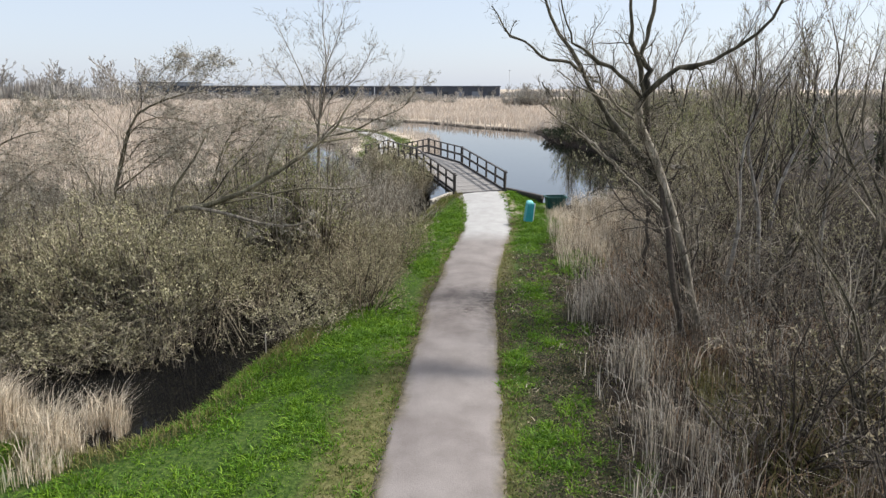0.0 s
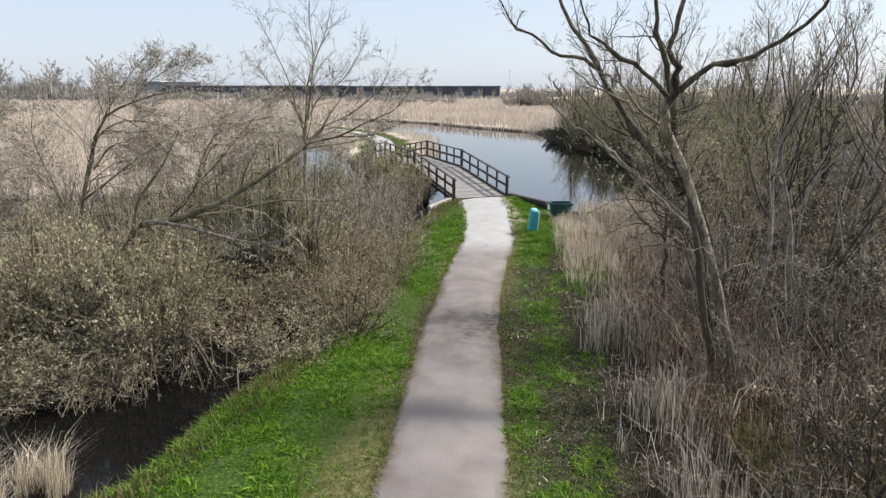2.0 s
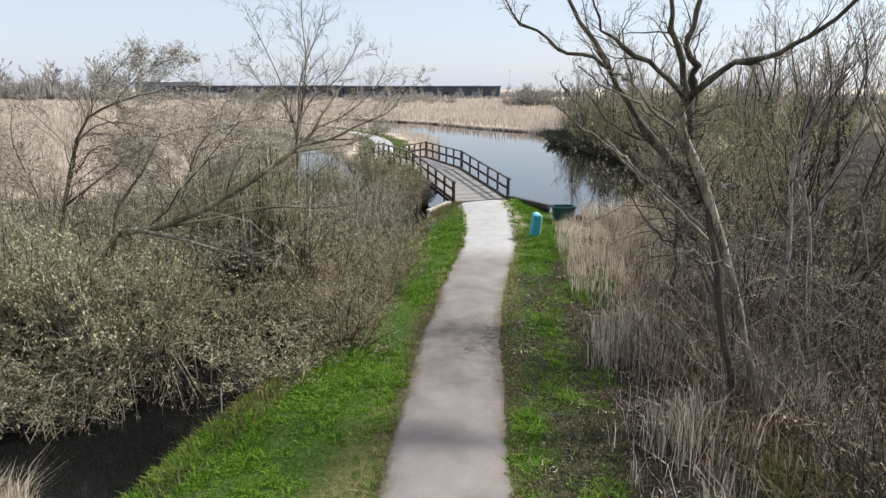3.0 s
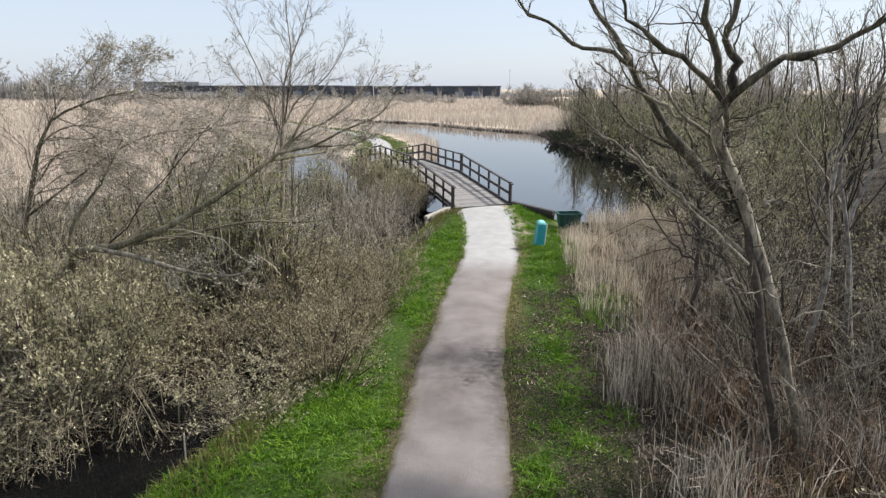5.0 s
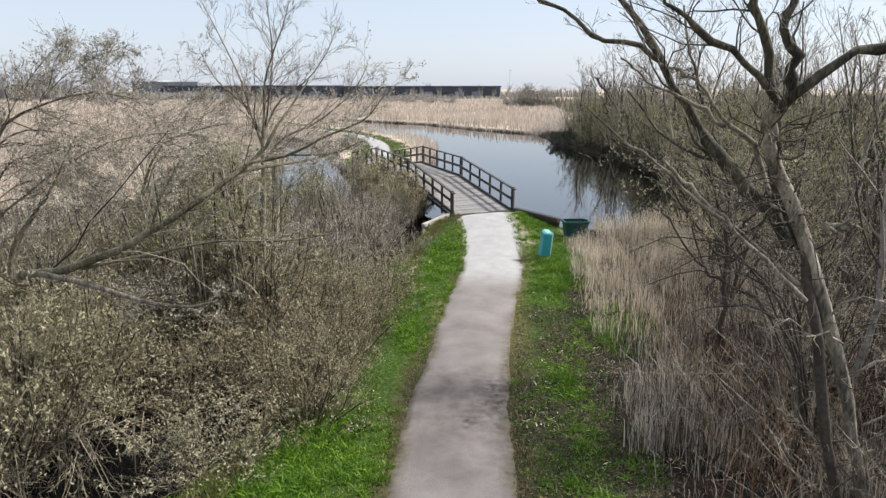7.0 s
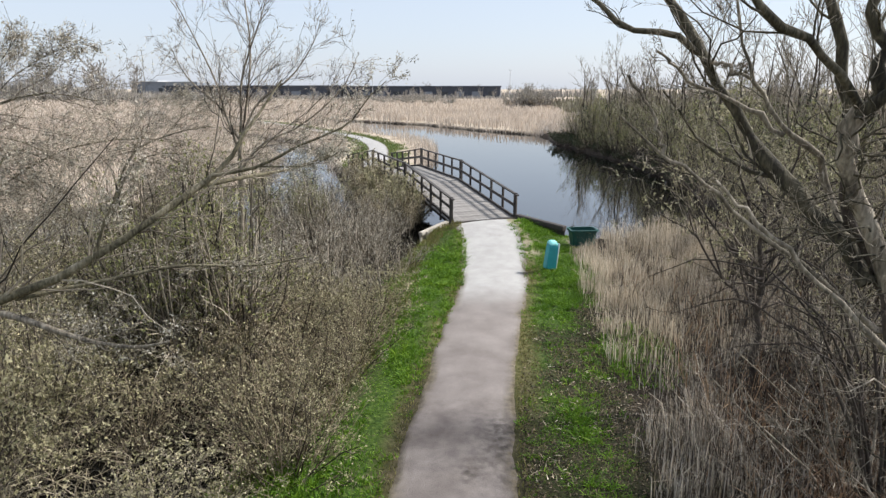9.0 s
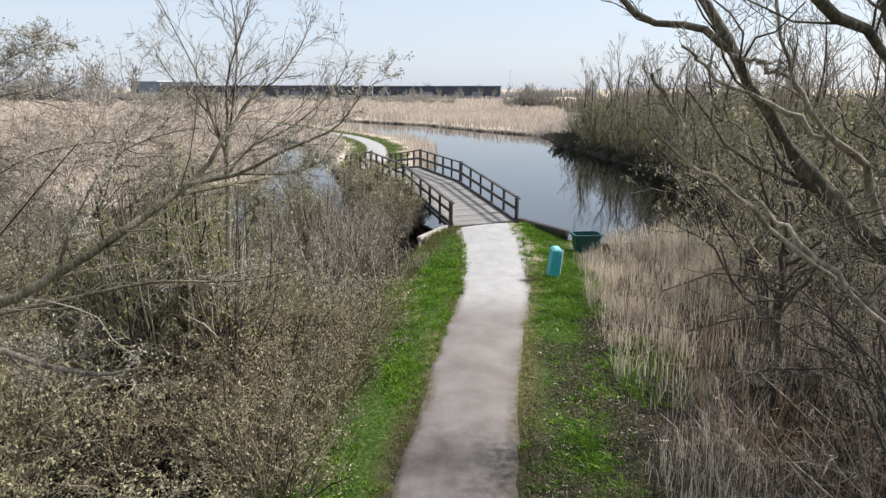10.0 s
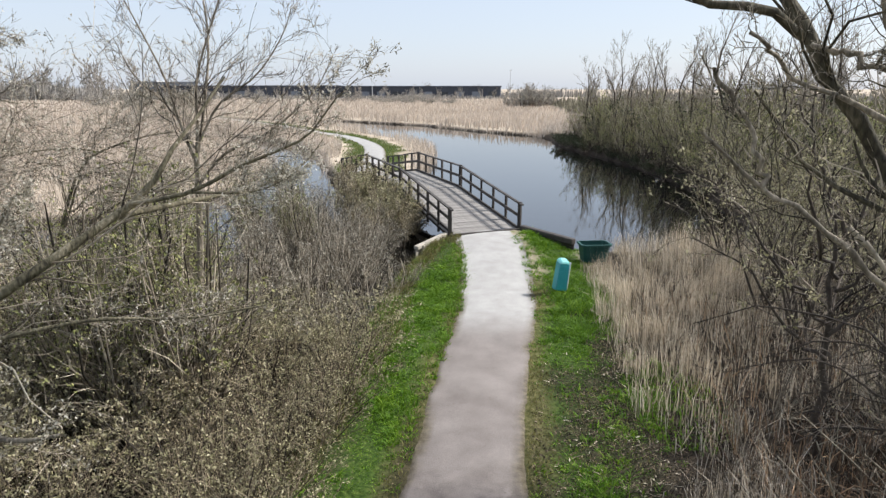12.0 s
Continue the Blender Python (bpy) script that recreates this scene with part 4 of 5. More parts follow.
def bare_tree_meshes(seed, height, stems, spread, thick, bark, twig, leaf=None, low=0.006, n=(7, 6, 4), first=0.35, ivy=0.0, many=1):
    """A bare deciduous tree with its foot at the origin: stems, branches and fine twigs."""
    rng = np.random.default_rng(seed)
    lines = []
    for i in range(stems):
        a = rng.uniform(0, 2 * math.pi)
        h = height * rng.uniform(0.75, 1.0)
        o = np.array([math.cos(a), math.sin(a), 0])
        bend = rng.normal(scale=0.06 * height, size=(3, 3)) * np.array([1, 1, 0])
        lines.append(([o * 0.1 * thick * 10 * (stems > 1), o * spread * 0.25 * h + bend[0] * 0.4 + np.array([0, 0, h * 0.33]), o * spread * 0.6 * h + bend[1] * 0.7 + np.array([0, 0, h * 0.67]), o * spread * h + bend[2] + np.array([0, 0, h])], thick, thick * 0.12))
    P0, R0 = limbs_of(lines, (0, 0, 0), 10)
    P1, R1 = branch(rng, P0, R0, n[0], 0.42, 0.6, 0.16, 0.16, first, 6, 0.5, low=low)
    P2, R2 = branch(rng, P1, R1, n[1], 0.5, 0.55, 0.12, 0.2, 0.2, 4, 0.55, low=low)
    P3, R3 = branch(rng, P2, R2, n[2], 0.6, 0.5, 0.1, 0.2, 0.2, 3, 0.7, low=low)
    out = [("trunk", P0, R0, 7, bark, True), ("branchwork", *tubes(P1, R1, 4), twig, True), ("brushwood", *join(ribbons(P2, R2), ribbons(P3, R3)), twig, False)]
    if leaf:
        out.append(("foliage", *flakes(rng, P3, many, low * 5), leaf, False))
    if ivy:
        out.append(("ivy", *flakes(rng, P0[:, :6], int(ivy), 0.09, 0.22, 0.8), M["ivy"], False))
    return out


def shrub_meshes(seed, height, radius, stems, twig, leaf, leaf_size, n=(9, 5), leaves=2, low=0.004, leaf_on_fine=1, angle=0.7, wob=0.25, stem="bark_dark", arm=0.42):
    """A many-stemmed shrub with its foot at the origin."""
    rng = np.random.default_rng(seed)
    a = rng.uniform(0, 2 * math.pi, stems)
    reach = radius * np.sqrt(rng.uniform(0.02, 1.0, stems))
    h = height * rng.uniform(0.6, 1.05, stems) * (1 - 0.35 * (reach / radius) ** 2)
    o = np.stack([np.cos(a), np.sin(a), np.zeros(stems)], axis=1)
    pts = []
    for t, s in ((0, 0.12), (0.3, 0.42), (0.65, 0.78), (1.0, 1.05)):
        pts.append(o * (reach * s)[:, None] + np.stack([np.zeros(stems), np.zeros(stems), h * t ** 0.9], axis=1) + rng.normal(scale=0.06 * t * radius, size=(stems, 3)))
    P0 = np.stack(pts, axis=1)
    R0 = np.linspace(0.019, 0.006, 4)[None] * rng.uniform(0.6, 1.3, (stems, 1)) * (height / 2.4)
    P1, R1 = branch(rng, P0, R0, n[0], arm, angle, 0.06, wob, 0.15, 5, 0.6, low=low)
    P2, R2 = branch(rng, P1, R1, n[1], 0.5, 0.75, 0.05, 0.32, 0.15, 3, 0.7, low=low * 0.85)
    out = [("stemwork", *tubes(P0, R0, 4), M[stem], True), ("brushwood", *join(ribbons(P1, R1), ribbons(P2, R2)), twig, False)]
    if leaf:
        high = lambda P: P[P[:, -1, 2] > height * rng.uniform(0.2, 0.65, len(P))]
        sets = [flakes(rng, high(P1), leaves + 1, leaf_size)]
        if leaf_on_fine:
            sets.append(flakes(rng, high(P2), leaf_on_fine, leaf_size))
        out.append(("foliage", *join(*sets), leaf, False))
    return out


def spray_meshes(seed, stems, reach, twig, leaf):
    """Boughs that arch outwards and hang down to the water, with fine side twigs."""
    rng = np.random.default_rng(seed)
    a = rng.normal(-math.pi / 2, 0.75, stems)
    o = np.stack([np.cos(a), np.sin(a), np.zeros(stems)], axis=1)
    r = reach * rng.uniform(0.55, 1.15, (stems, 1))
    up = np.array([0, 0, 1.0]) * rng.uniform(0.7, 1.2, (stems, 1))
    foot = rng.normal(scale=(0.5, 0.25, 0.05), size=(stems, 3))
    P0 = np.stack([foot + o * r * s + up * h for s, h in ((0.0, 0.0), (0.25, 0.75), (0.55, 0.85), (0.85, 0.45), (1.05, -0.02))], axis=1) + rng.normal(scale=0.08, size=(stems, 5, 3))
    R0 = np.linspace(0.011, 0.004, 5)[None] * rng.uniform(0.7, 1.3, (stems, 1))
    P1, R1 = branch(rng, P0, R0, 11, 0.4, 0.8, -0.06, 0.32, 0.2, 5, 0.6, low=0.0045)
    P2, R2 = branch(rng, P1, R1, 4, 0.5, 0.8, -0.03, 0.3, 0.2, 3, 0.7, low=0.004)
    return [("stemwork", *tubes(P0, R0, 4), twig, True), ("brushwood", *join(ribbons(P1, R1), ribbons(P2, R2)), twig, False), ("foliage", *flakes(rng, P1, 3, 0.028), leaf, False)]


class Kind:
    """A kind of plant: the first is built, the others are copies of it."""

    def __init__(self, name, label, category, group, make):
        self.name, self.label, self.category, self.group, self.make, self.made = name, label, category, group, make, []

    def put(self, variant, x, y, z, turn, size, tall=1.0):
        while len(self.made) <= variant:
            self.made.append(None)
        m = pose(x, y, z, 0, 0, turn) @ Matrix.Diagonal((size, size, size * tall, 1))
        if self.made[variant] is None:
            ob = plant(self.name, self.label, self.category, (0, 0, 0), self.make(variant), self.group)
            ob.matrix_basis = m
            self.made[variant] = (ob, Matrix.Diagonal((*ob.scale, 1)).inverted())
            return ob
        ob, undo = self.made[variant]
        return copy_thing(ob, m @ undo)


def ground_at(x, y):
    return float(land(np.array([x]), np.array([y]))[0])


def scatter(rng, count, apart, test, x0, x1, y0, y1, tries=6000):
    got = []
    for _ in range(tries):
        if len(got) >= count:
            break
        x, y = rng.uniform(x0, x1), rng.uniform(y0, y1)
        if test(x, y) and all((x - a) ** 2 + (y - b) ** 2 > apart ** 2 for a, b in got):
            got.append((x, y))
    return got


build_big_tree()
build_small_tree()
build_arching_shrub()
build_leaning_willow()
willow = build_arching_willow()
copy_thing(willow, pose(-11.4, 24.4, -0.6, 0, 0, 14) @ Matrix.Diagonal((0.92, 0.92, 0.85, 1)))
copy_thing(willow, pose(-16.2, 18.6, -0.6, 0, 0, -12) @ Matrix.Diagonal((0.85, 0.85, 0.82, 1)))

# the upright bare tree behind the thicket and the trees of the wood on the other side
def build_upright_willow():
    rng = np.random.default_rng(21)
    base = (-5.5, 21.4, -0.6)
    main = [
        ([(-5.5, 21.4, -0.6), (-5.6, 21.4, 1.5), (-5.45, 21.4, 3.4), (-5.38, 21.4, 4.8)], 0.10, 0.07),
        ([(-5.38, 21.4, 4.7), (-5.3, 21.4, 5.4), (-5.2, 21.3, 6.1), (-4.85, 21.2, 6.9), (-4.5, 21.1, 7.6), (-4.2, 21.0, 8.6)], 0.042, 0.008),
        ([(-5.38, 21.4, 4.7), (-5.25, 21.6, 5.6), (-5.1, 21.7, 6.8), (-5.2, 21.8, 8.0), (-5.1, 21.8, 9.0)], 0.042, 0.008),
        ([(-5.4, 21.4, 4.6), (-5.6, 21.3, 5.4), (-5.75, 21.2, 6.2), (-6.2, 21.1, 7.3), (-6.5, 21.0, 8.0)], 0.038, 0.007),
        ([(-5.3, 21.4, 5.0), (-4.9, 21.5, 5.7), (-4.2, 21.6, 6.2), (-3.7, 21.7, 6.9), (-3.5, 21.7, 7.4)], 0.035, 0.007),
        ([(-5.4, 21.4, 4.9), (-5.9, 21.6, 5.6), (-6.6, 21.7, 6.2), (-7.0, 21.8, 6.9)], 0.035, 0.008),
        ([(-5.4, 21.4, 4.2), (-4.8, 21.3, 4.8), (-3.9, 21.2, 5.2), (-3.0, 21.1, 5.9), (-2.6, 21.0, 6.5)], 0.04, 0.008),
    ]
    P0, R0 = limbs_of(main, base, 12)
    P2, R2 = branch(rng, P0[1:], R0[1:], 20, 0.36, 0.65, 0.08, 0.26, 0.1, 7, 0.3)
    P3, R3 = branch(rng, P2, R2, 8, 0.5, 0.7, 0.06, 0.25, 0.2, 4, 0.55, low=0.0045)
    P4, R4 = branch(rng, P3, R3, 4, 0.6, 0.5, 0.08, 0.2, 0.3, 3, 0.7, low=0.004)
    plant("upright_willow", "slender bare willow with upright grey branches behind the thicket", "tree", base, [
        ("limb", P0, R0 * 0.8, 8, M["bark_pale"], True),
        ("branchwork", *tubes(P2, R2, 4), M["twig_brown"], True),
        ("brushwood", *join(ribbons(P3, R3), ribbons(P4, R4)), M["twig"], False),
    ])


build_upright_willow()
birch = Kind("birch", "slim bare birch with a pale stem in the wood", "tree", "birches in the wood", lambda v: bare_tree_meshes(31 + v, 9.0, 1, 0.05, 0.075, M["birch"], M["twig_brown"], M["catkin"], 0.0055, (18, 5, 3), 0.35))
for i, (x, y, s) in enumerate(((7.15, 18.0, 1.0), (8.4, 18.6, 0.95), (9.6, 17.5, 0.9), (10.4, 23.5, 1.05), (11.2, 27.0, 0.9))):
    birch.put(i % 2, x, y, -0.05, 77 * i, s)
bare = Kind("bare_tree", "bare grey-brown tree standing in dense scrub", "tree", "bare trees of the wood", lambda v: bare_tree_meshes(41 + v, 7.5, 3, 0.36, 0.06, M["bark"], M["twig"], M["catkin"], 0.0055, (9, 5, 4), 0.3))
for i, (x, y, s) in enumerate(((8.6, 14.0, 0.8), (8.0, 16.8, 0.85), (8.6, 11.4, 0.8), (10.8, 15.8, 1.1), (6.9, 9.6, 0.6), (12.5, 27.0, 1.15), (15.5, 22.0, 1.1), (11.0, 31.5, 1.0), (15.5, 31.0, 1.1), (19.5, 27.0, 1.15), (13.0, 14.5, 0.9), (20.5, 34.0, 1.1))):
    bare.put(i % 3, x, y, -0.05, 53 * i, s)

# the willow thicket in the water beside the path
rng = random.Random(11)
thicket = Kind("willow_shrub", "dense grey willow shrub with silvery catkins at the waterside", "shrub", "shrubs of the willow thicket", lambda v: shrub_meshes(60 + v, 2.4, 1.6, 34, M["twig_olive"] if v % 2 else M["twig"], M["catkin"], 0.034, (10, 6), 5, 0.005, 2, 0.8, 0.34, arm=0.55))


tan = Kind("tan_shrub", "willow shrub of upright tan shoots beside the path", "shrub", "tan shrubs beside the path", lambda v: shrub_meshes(65 + v, 2.5, 1.5, 36, M["twig_tan"], M["catkin"], 0.029, (10, 6), 2, 0.0048, 1, stem="twig_tan"))


slim = Kind("slender_shrub", "sparse willow shrub of fine upright shoots standing in the water", "shrub", "slender shrubs in the water", lambda v: shrub_meshes(175 + v, 2.9, 1.3, 18, M["twig"], M["catkin_grey"], 0.026, (9, 5), 1, 0.0052, 1, 0.5, 0.2, stem="twig"))


def in_thicket(x, y):
    if x > -2.35 - 1.5 * math.exp(-((y - 12.8) / 3) ** 2) - 0.03 * abs(y - 23):
        return False
    if y < (14.9 if x > -7 else 13.95 + 0.1 * max(0, -6.5 - x)):
        return False
    return x > -18 + 0.6 * max(0, y - 24)


for i, (x, y) in enumerate(scatter(rng, 92, 1.36, in_thicket, -18, -2.7, 13, 37)):
    if x > -4.4 and y > 30.8 or y > 25.5 and i % 5 < 2 or x < -9 and y > 20 and i % 3 == 0:
        continue
    kind = tan if x > -5.6 + 0.8 * math.sin(y) and 15.5 < y < 23 else slim if y > 25 and x > -9 else thicket
    kind.put(i % (2 if kind is tan else 3 if kind is slim else 4), x, y, -0.55, rng.uniform(0, 360), rng.uniform(0.85, 1.1), (0.7 if y > 24 else 0.86 if x > -6.5 else 1.12) * rng.uniform(0.85, 1.1))

for i, (x, y) in enumerate(((-8.4, 13.2), (-9.8, 13.0), (-11.2, 13.1), (-12.7, 13.2), (-14.3, 13.5))):
    thicket.put(i % 4, x, y, -0.75, 131 * i, 0.95, 0.72)
for i, (x, y) in enumerate(((-3.25, 16.9), (-3.0, 18.2), (-2.9, 19.6), (-2.85, 21.0))):
    tan.put(i % 2, x, y, -0.35, 111 * i, 0.72, 1.0)
for i, (x, y) in enumerate(((-8.3, 14.9), (-9.5, 15.7), (-10.9, 16.2), (-7.4, 15.0))):
    thicket.put(i, x, y, -0.5, 97 * i, 1.05, 1.3)
for i, (x, y) in enumerate(scatter(rng, 26, 1.15, lambda x, y: x < -3.9 - 0.05 * (y - 24), -9.6, -3.9, 23.5, 34.5) + [(-7.6, 35.6), (-8.6, 37.0), (-9.8, 38.6), (-8.0, 39.4), (-9.2, 41.2), (-10.8, 40.6), (-10.2, 36.4), (-11.4, 37.8)]):
    slim.put(i % 3, x, y, -0.55, 47 * i, rng.uniform(0.8, 1.1), rng.uniform(0.75, 1.0))
for i, (x, y) in enumerate(scatter(rng, 34, 1.3, lambda x, y: y < 29 + 0.2 * x + 4, -19, -9, 18.5, 30)):
    slim.put(i % 3, x, y, -0.55, 67 * i, rng.uniform(0.95, 1.25), rng.uniform(0.85, 1.1))
spray = Kind("hanging_willow", "willow boughs hanging down to the dark water", "shrub", "hanging willow boughs", lambda v: spray_meshes(190 + v, 18, 1.3, M["twig_olive"], M["catkin"]))
for i, (x, y, turn) in enumerate(((-6.3, 15.0, 10), (-7.3, 14.4, -5), (-8.4, 14.0, 8), (-9.6, 13.9, -8), (-10.9, 13.9, 5), (-12.4, 14.0, 0))):
    spray.put(i % 3, x, y, -0.45, turn, 1.0, rng.uniform(0.9, 1.15))
ochre = Kind("ochre_shrub", "willow shrub still hung with brown withered leaves", "shrub", "withered shrubs of the thicket", lambda v: shrub_meshes(196 + v, 2.4, 1.5, 26, M["twig_tan"], M["dead_leaf"], 0.034, (9, 5), 4, 0.007, 2))
for i, (x, y, s) in enumerate(((-9.4, 14.8, 1.0), (-10.8, 15.2, 1.05), (-12.3, 15.0, 1.0), (-8.6, 16.3, 0.95), (-13.8, 15.6, 1.1), (-4.6, 18.6, 0.85), (-5.2, 20.8, 0.85))):
    ochre.put(i % 2, x, y, -0.5, 87 * i, s, 1.05)
green = Kind("budding_shrub", "tall willow shrub with fresh yellow-green buds", "shrub", "budding shrubs", lambda v: shrub_meshes(70 + v, 5.0, 1.3, 30, M["twig"], M["leaf"], 0.042, (11, 5), 4, 0.0055, 1, stem="twig"))
for i, (x, y, s) in enumerate(((-6.3, 19.7, 0.95), (-7.3, 20.2, 0.9), (-5.2, 20.4, 1.0), (-6.8, 22.4, 0.95), (-7.6, 23.6, 0.9), (-9.4, 28.0, 0.8), (-9.8, 33.5, 0.8), (-11.5, 30.0, 0.8), (-8.2, 21.4, 0.85), (-10.4, 25.2, 0.8), (-8.8, 35.2, 0.75), (-7.4, 32.6, 0.65))):
    green.put(i % 2, x, y, -0.5, 70 * i, s)
leafy = Kind("leafy_shrub", "low shrub already in fresh green leaf among bare willows", "shrub", "leafy shrubs", lambda v: shrub_meshes(300 + v, 3.2, 1.1, 24, M["twig_olive"], M["green_leaf"], 0.06, (9, 5), 5, 0.007, 3))
leafy.put(0, -10.0, 28.5, -0.4, 0, 1.0)
leafy.put(0, -10.9, 27.9, -0.4, 140, 0.75)
sapling = Kind("willow_sapling", "sparse upright willow sapling with pale shoots and catkins", "shrub", "willow saplings", lambda v: shrub_meshes(77 + v, 4.0, 1.1, 12, M["twig"], M["catkin"], 0.028, (10, 5), 2, 0.0055))
for i, (x, y, s) in enumerate(((-8.6, 17.5, 0.95), (-9.8, 18.2, 1.0), (-10.6, 16.6, 0.95), (-7.6, 17.0, 0.9), (-8.6, 14.5, 0.9), (-9.8, 15.0, 0.95), (-7.5, 14.4, 0.85), (-11.2, 15.6, 0.9), (-12.8, 16.0, 0.95), (-16.5, 20.0, 1.0), (-15.2, 22.8, 1.1), (-12.0, 23.6, 0.95), (-10.2, 22.4, 1.0), (-9.0, 24.2, 1.05), (-17.8, 17.6, 0.95), (-11.2, 19.6, 0.85), (-13.8, 18.8, 0.85), (-19.5, 21.5, 1.15), (-21.5, 24.0, 1.1), (-8.2, 26.4, 1.0), (-10.8, 27.4, 1.0), (-12.4, 29.2, 0.9), (-18.6, 25.0, 1.0), (7.0, 20.0, 0.95), (6.7, 18.2, 0.9))):
    sapling.put(i % 2, x, y, -0.5, 61 * i, s)
bloom = Kind("catkin_willow", "open willow with dark stems and pale catkins beside the river", "tree", "catkin willows", lambda v: bare_tree_meshes(180 + v, 5.2, 6, 0.42, 0.045, M["bark_dark"], M["twig"], M["catkin"], 0.0075, (9, 5, 3), 0.2, 0.0, 2))
for i, (x, y, s) in enumerate(((7.2, 24.6, 0.8), (7.4, 27.4, 0.85), (8.0, 32.4, 0.85), (9.6, 33.6, 0.95), (8.8, 23.4, 0.9), (7.6, 25.6, 0.65), (8.4, 29.0, 0.7), (9.2, 31.4, 0.75), (9.0, 26.4, 0.8), (10.2, 28.6, 0.9), (7.6, 21.8, 0.7), (11.0, 32.6, 0.85), (11.8, 30.0, 1.0))):
    bloom.put(i % 3, x, y, -0.1, 71 * i, s)
for i, (x, y, s) in enumerate(((8.0, 79.0, 0.9), (9.4, 73.4, 0.85), (10.4, 68.6, 0.95), (11.2, 63.0, 0.9), (11.8, 57.4, 1.0), (12.4, 53.8, 0.9), (12.8, 49.0, 1.0), (13.2, 61.0, 1.15), (12.2, 70.8, 1.1), (12.6, 46.0, 0.9), (12.4, 42.4, 0.85), (14.4, 52.0, 1.2))):
    bloom.put(i % 3, x, y, -0.15, 83 * i, s)
drooping = Kind("dark_shrub", "dark dry shrub hanging over the water beside the bridge", "shrub", "shrubs beside the bridge", lambda v: shrub_meshes(75 + v, 2.4, 1.3, 26, M["twig"], M["catkin"] if v else M["dead_leaf"], 0.05, (9, 5), 5, 0.007, 2, stem="twig"))
for i, (x, y, s) in enumerate(((-3.9, 37.4, 0.85), (-4.4, 39.0, 0.95), (-3.9, 35.4, 0.8), (-4.6, 37.0, 1.05), (-5.4, 36.2, 0.9), (-5.3, 38.6, 1.15), (-6.2, 39.6, 1.1), (-6.4, 41.6, 1.2), (-7.4, 43.2, 1.2), (-7.2, 40.2, 1.0), (-8.4, 45.6, 1.2))):
    drooping.put(i % 2, x, y, -0.5, 70 * i, s)

# dead wood standing in the reeds
dead = Kind("dead_shrub", "tangle of pale dead branches above the reeds", "shrub", "dead shrubs in the reeds", lambda v: shrub_meshes(170 + v, 2.7, 2.1, 8, M["bark_pale"], None, 0.03, (6, 3), 0, 0.006, 0, 1.0, 0.36, stem="bark_pale", arm=0.55))
for i, (x, y, s) in enumerate(((6.9, 12.4, 1.0), (6.4, 15.6, 1.1), (7.6, 10.4, 0.9), (5.8, 17.4, 0.9), (7.9, 14.2, 1.2), (6.6, 18.6, 1.0), (8.8, 12.6, 1.1), (5.9, 11.4, 0.7), (7.4, 20.4, 1.2), (5.5, 21.6, 0.8), (8.9, 17.0, 1.3), (9.6, 14.8, 1.2), (6.0, 14.3, 1.0), (6.3, 13.2, 0.9), (5.7, 16.2, 1.1), (7.2, 15.2, 1.3), (6.2, 10.6, 0.8), (8.2, 9.6, 1.0))):
    dead.put(i % 3, x, y, -0.05, 77 * i, s)

# brown scrub of the wood
scrub = Kind("brown_scrub", "dense brown scrub with a few withered leaves", "shrub", "scrub of the wood", lambda v: shrub_meshes(80 + v, 2.5, 1.8, 24, M["twig_brown"], M["dead_leaf"] if v % 2 else M["catkin"], 0.034, (9, 5), 3, 0.006, 0, 1.0, 0.38))


def in_scrub(x, y):
    return x > (5.7 if y < 12.5 else 7.0 + 0.9 * math.sin(y * 0.5)) + 2.6 * (y > 19.5)


for i, (x, y) in enumerate(scatter(rng, 96, 1.6, in_scrub, 5.3, 22, -4, 33.0)):
    scrub.put(i % 4, x, y, -0.05, rng.uniform(0, 360), rng.uniform(0.85, 1.25), rng.uniform(0.85, 1.25))

# the wooded bank across the river
shore = Kind("waterside_willow", "tall grey willow shrub leaning over the river", "shrub", "willows of the river bank", lambda v: shrub_meshes(90 + v, 5.0, 2.7, 36, M["twig_olive"], M["leaf"], 0.06, (10, 5), 3, 0.009, 1))
for i, (x, y, s) in enumerate(((13.4, 44.6, 0.85), (13.4, 37.6, 0.8), (15.6, 39.2, 1.1), (14.0, 49.4, 1.0), (16.6, 53.6, 1.1), (12.8, 55.4, 0.95), (18.2, 46.0, 1.15), (8.8, 75.0, 0.55), (10.0, 70.2, 0.6), (11.0, 65.4, 0.6), (12.0, 59.4, 0.6), (12.6, 51.6, 0.65))):
    shore.put(i % 2, x, y, -0.2, 83 * i, s)
bank = Kind("olive_shrub", "broad shrub just breaking into olive leaf on the bank", "shrub", "shrubs of the far bank", lambda v: shrub_meshes(95 + v, 5.2, 2.6, 32, M["twig_pale"], M["leaf"], 0.075, (8, 5), 3, 0.011, 1))
ivied = Kind("ivy_shrub", "dark evergreen shrub overhanging the river", "shrub", "dark shrubs over the river", lambda v: shrub_meshes(105 + v, 2.2, 2.0, 26, M["twig_brown"], M["ivy"], 0.085, (9, 5), 4, 0.011, 2))
for x, y, s in ((6.3, 87.0, 0.7), (6.8, 84.0, 0.75), (7.8, 81.0, 0.8), (7.4, 86.0, 0.8), (6.5, 82.4, 0.7), (7.2, 79.8, 0.7), (9.2, 79.0, 0.8), (8.4, 76.4, 0.7), (9.4, 73.2, 0.6), (10.0, 70.0, 0.5), (10.6, 67.0, 0.5), (11.1, 64.2, 0.5), (11.5, 60.8, 0.5), (11.9, 57.2, 0.5), (12.2, 53.4, 0.5), (12.3, 50.0, 0.5)):
    ivied.put(int(x) % 2, x, y, -0.5, 40 * x, s)


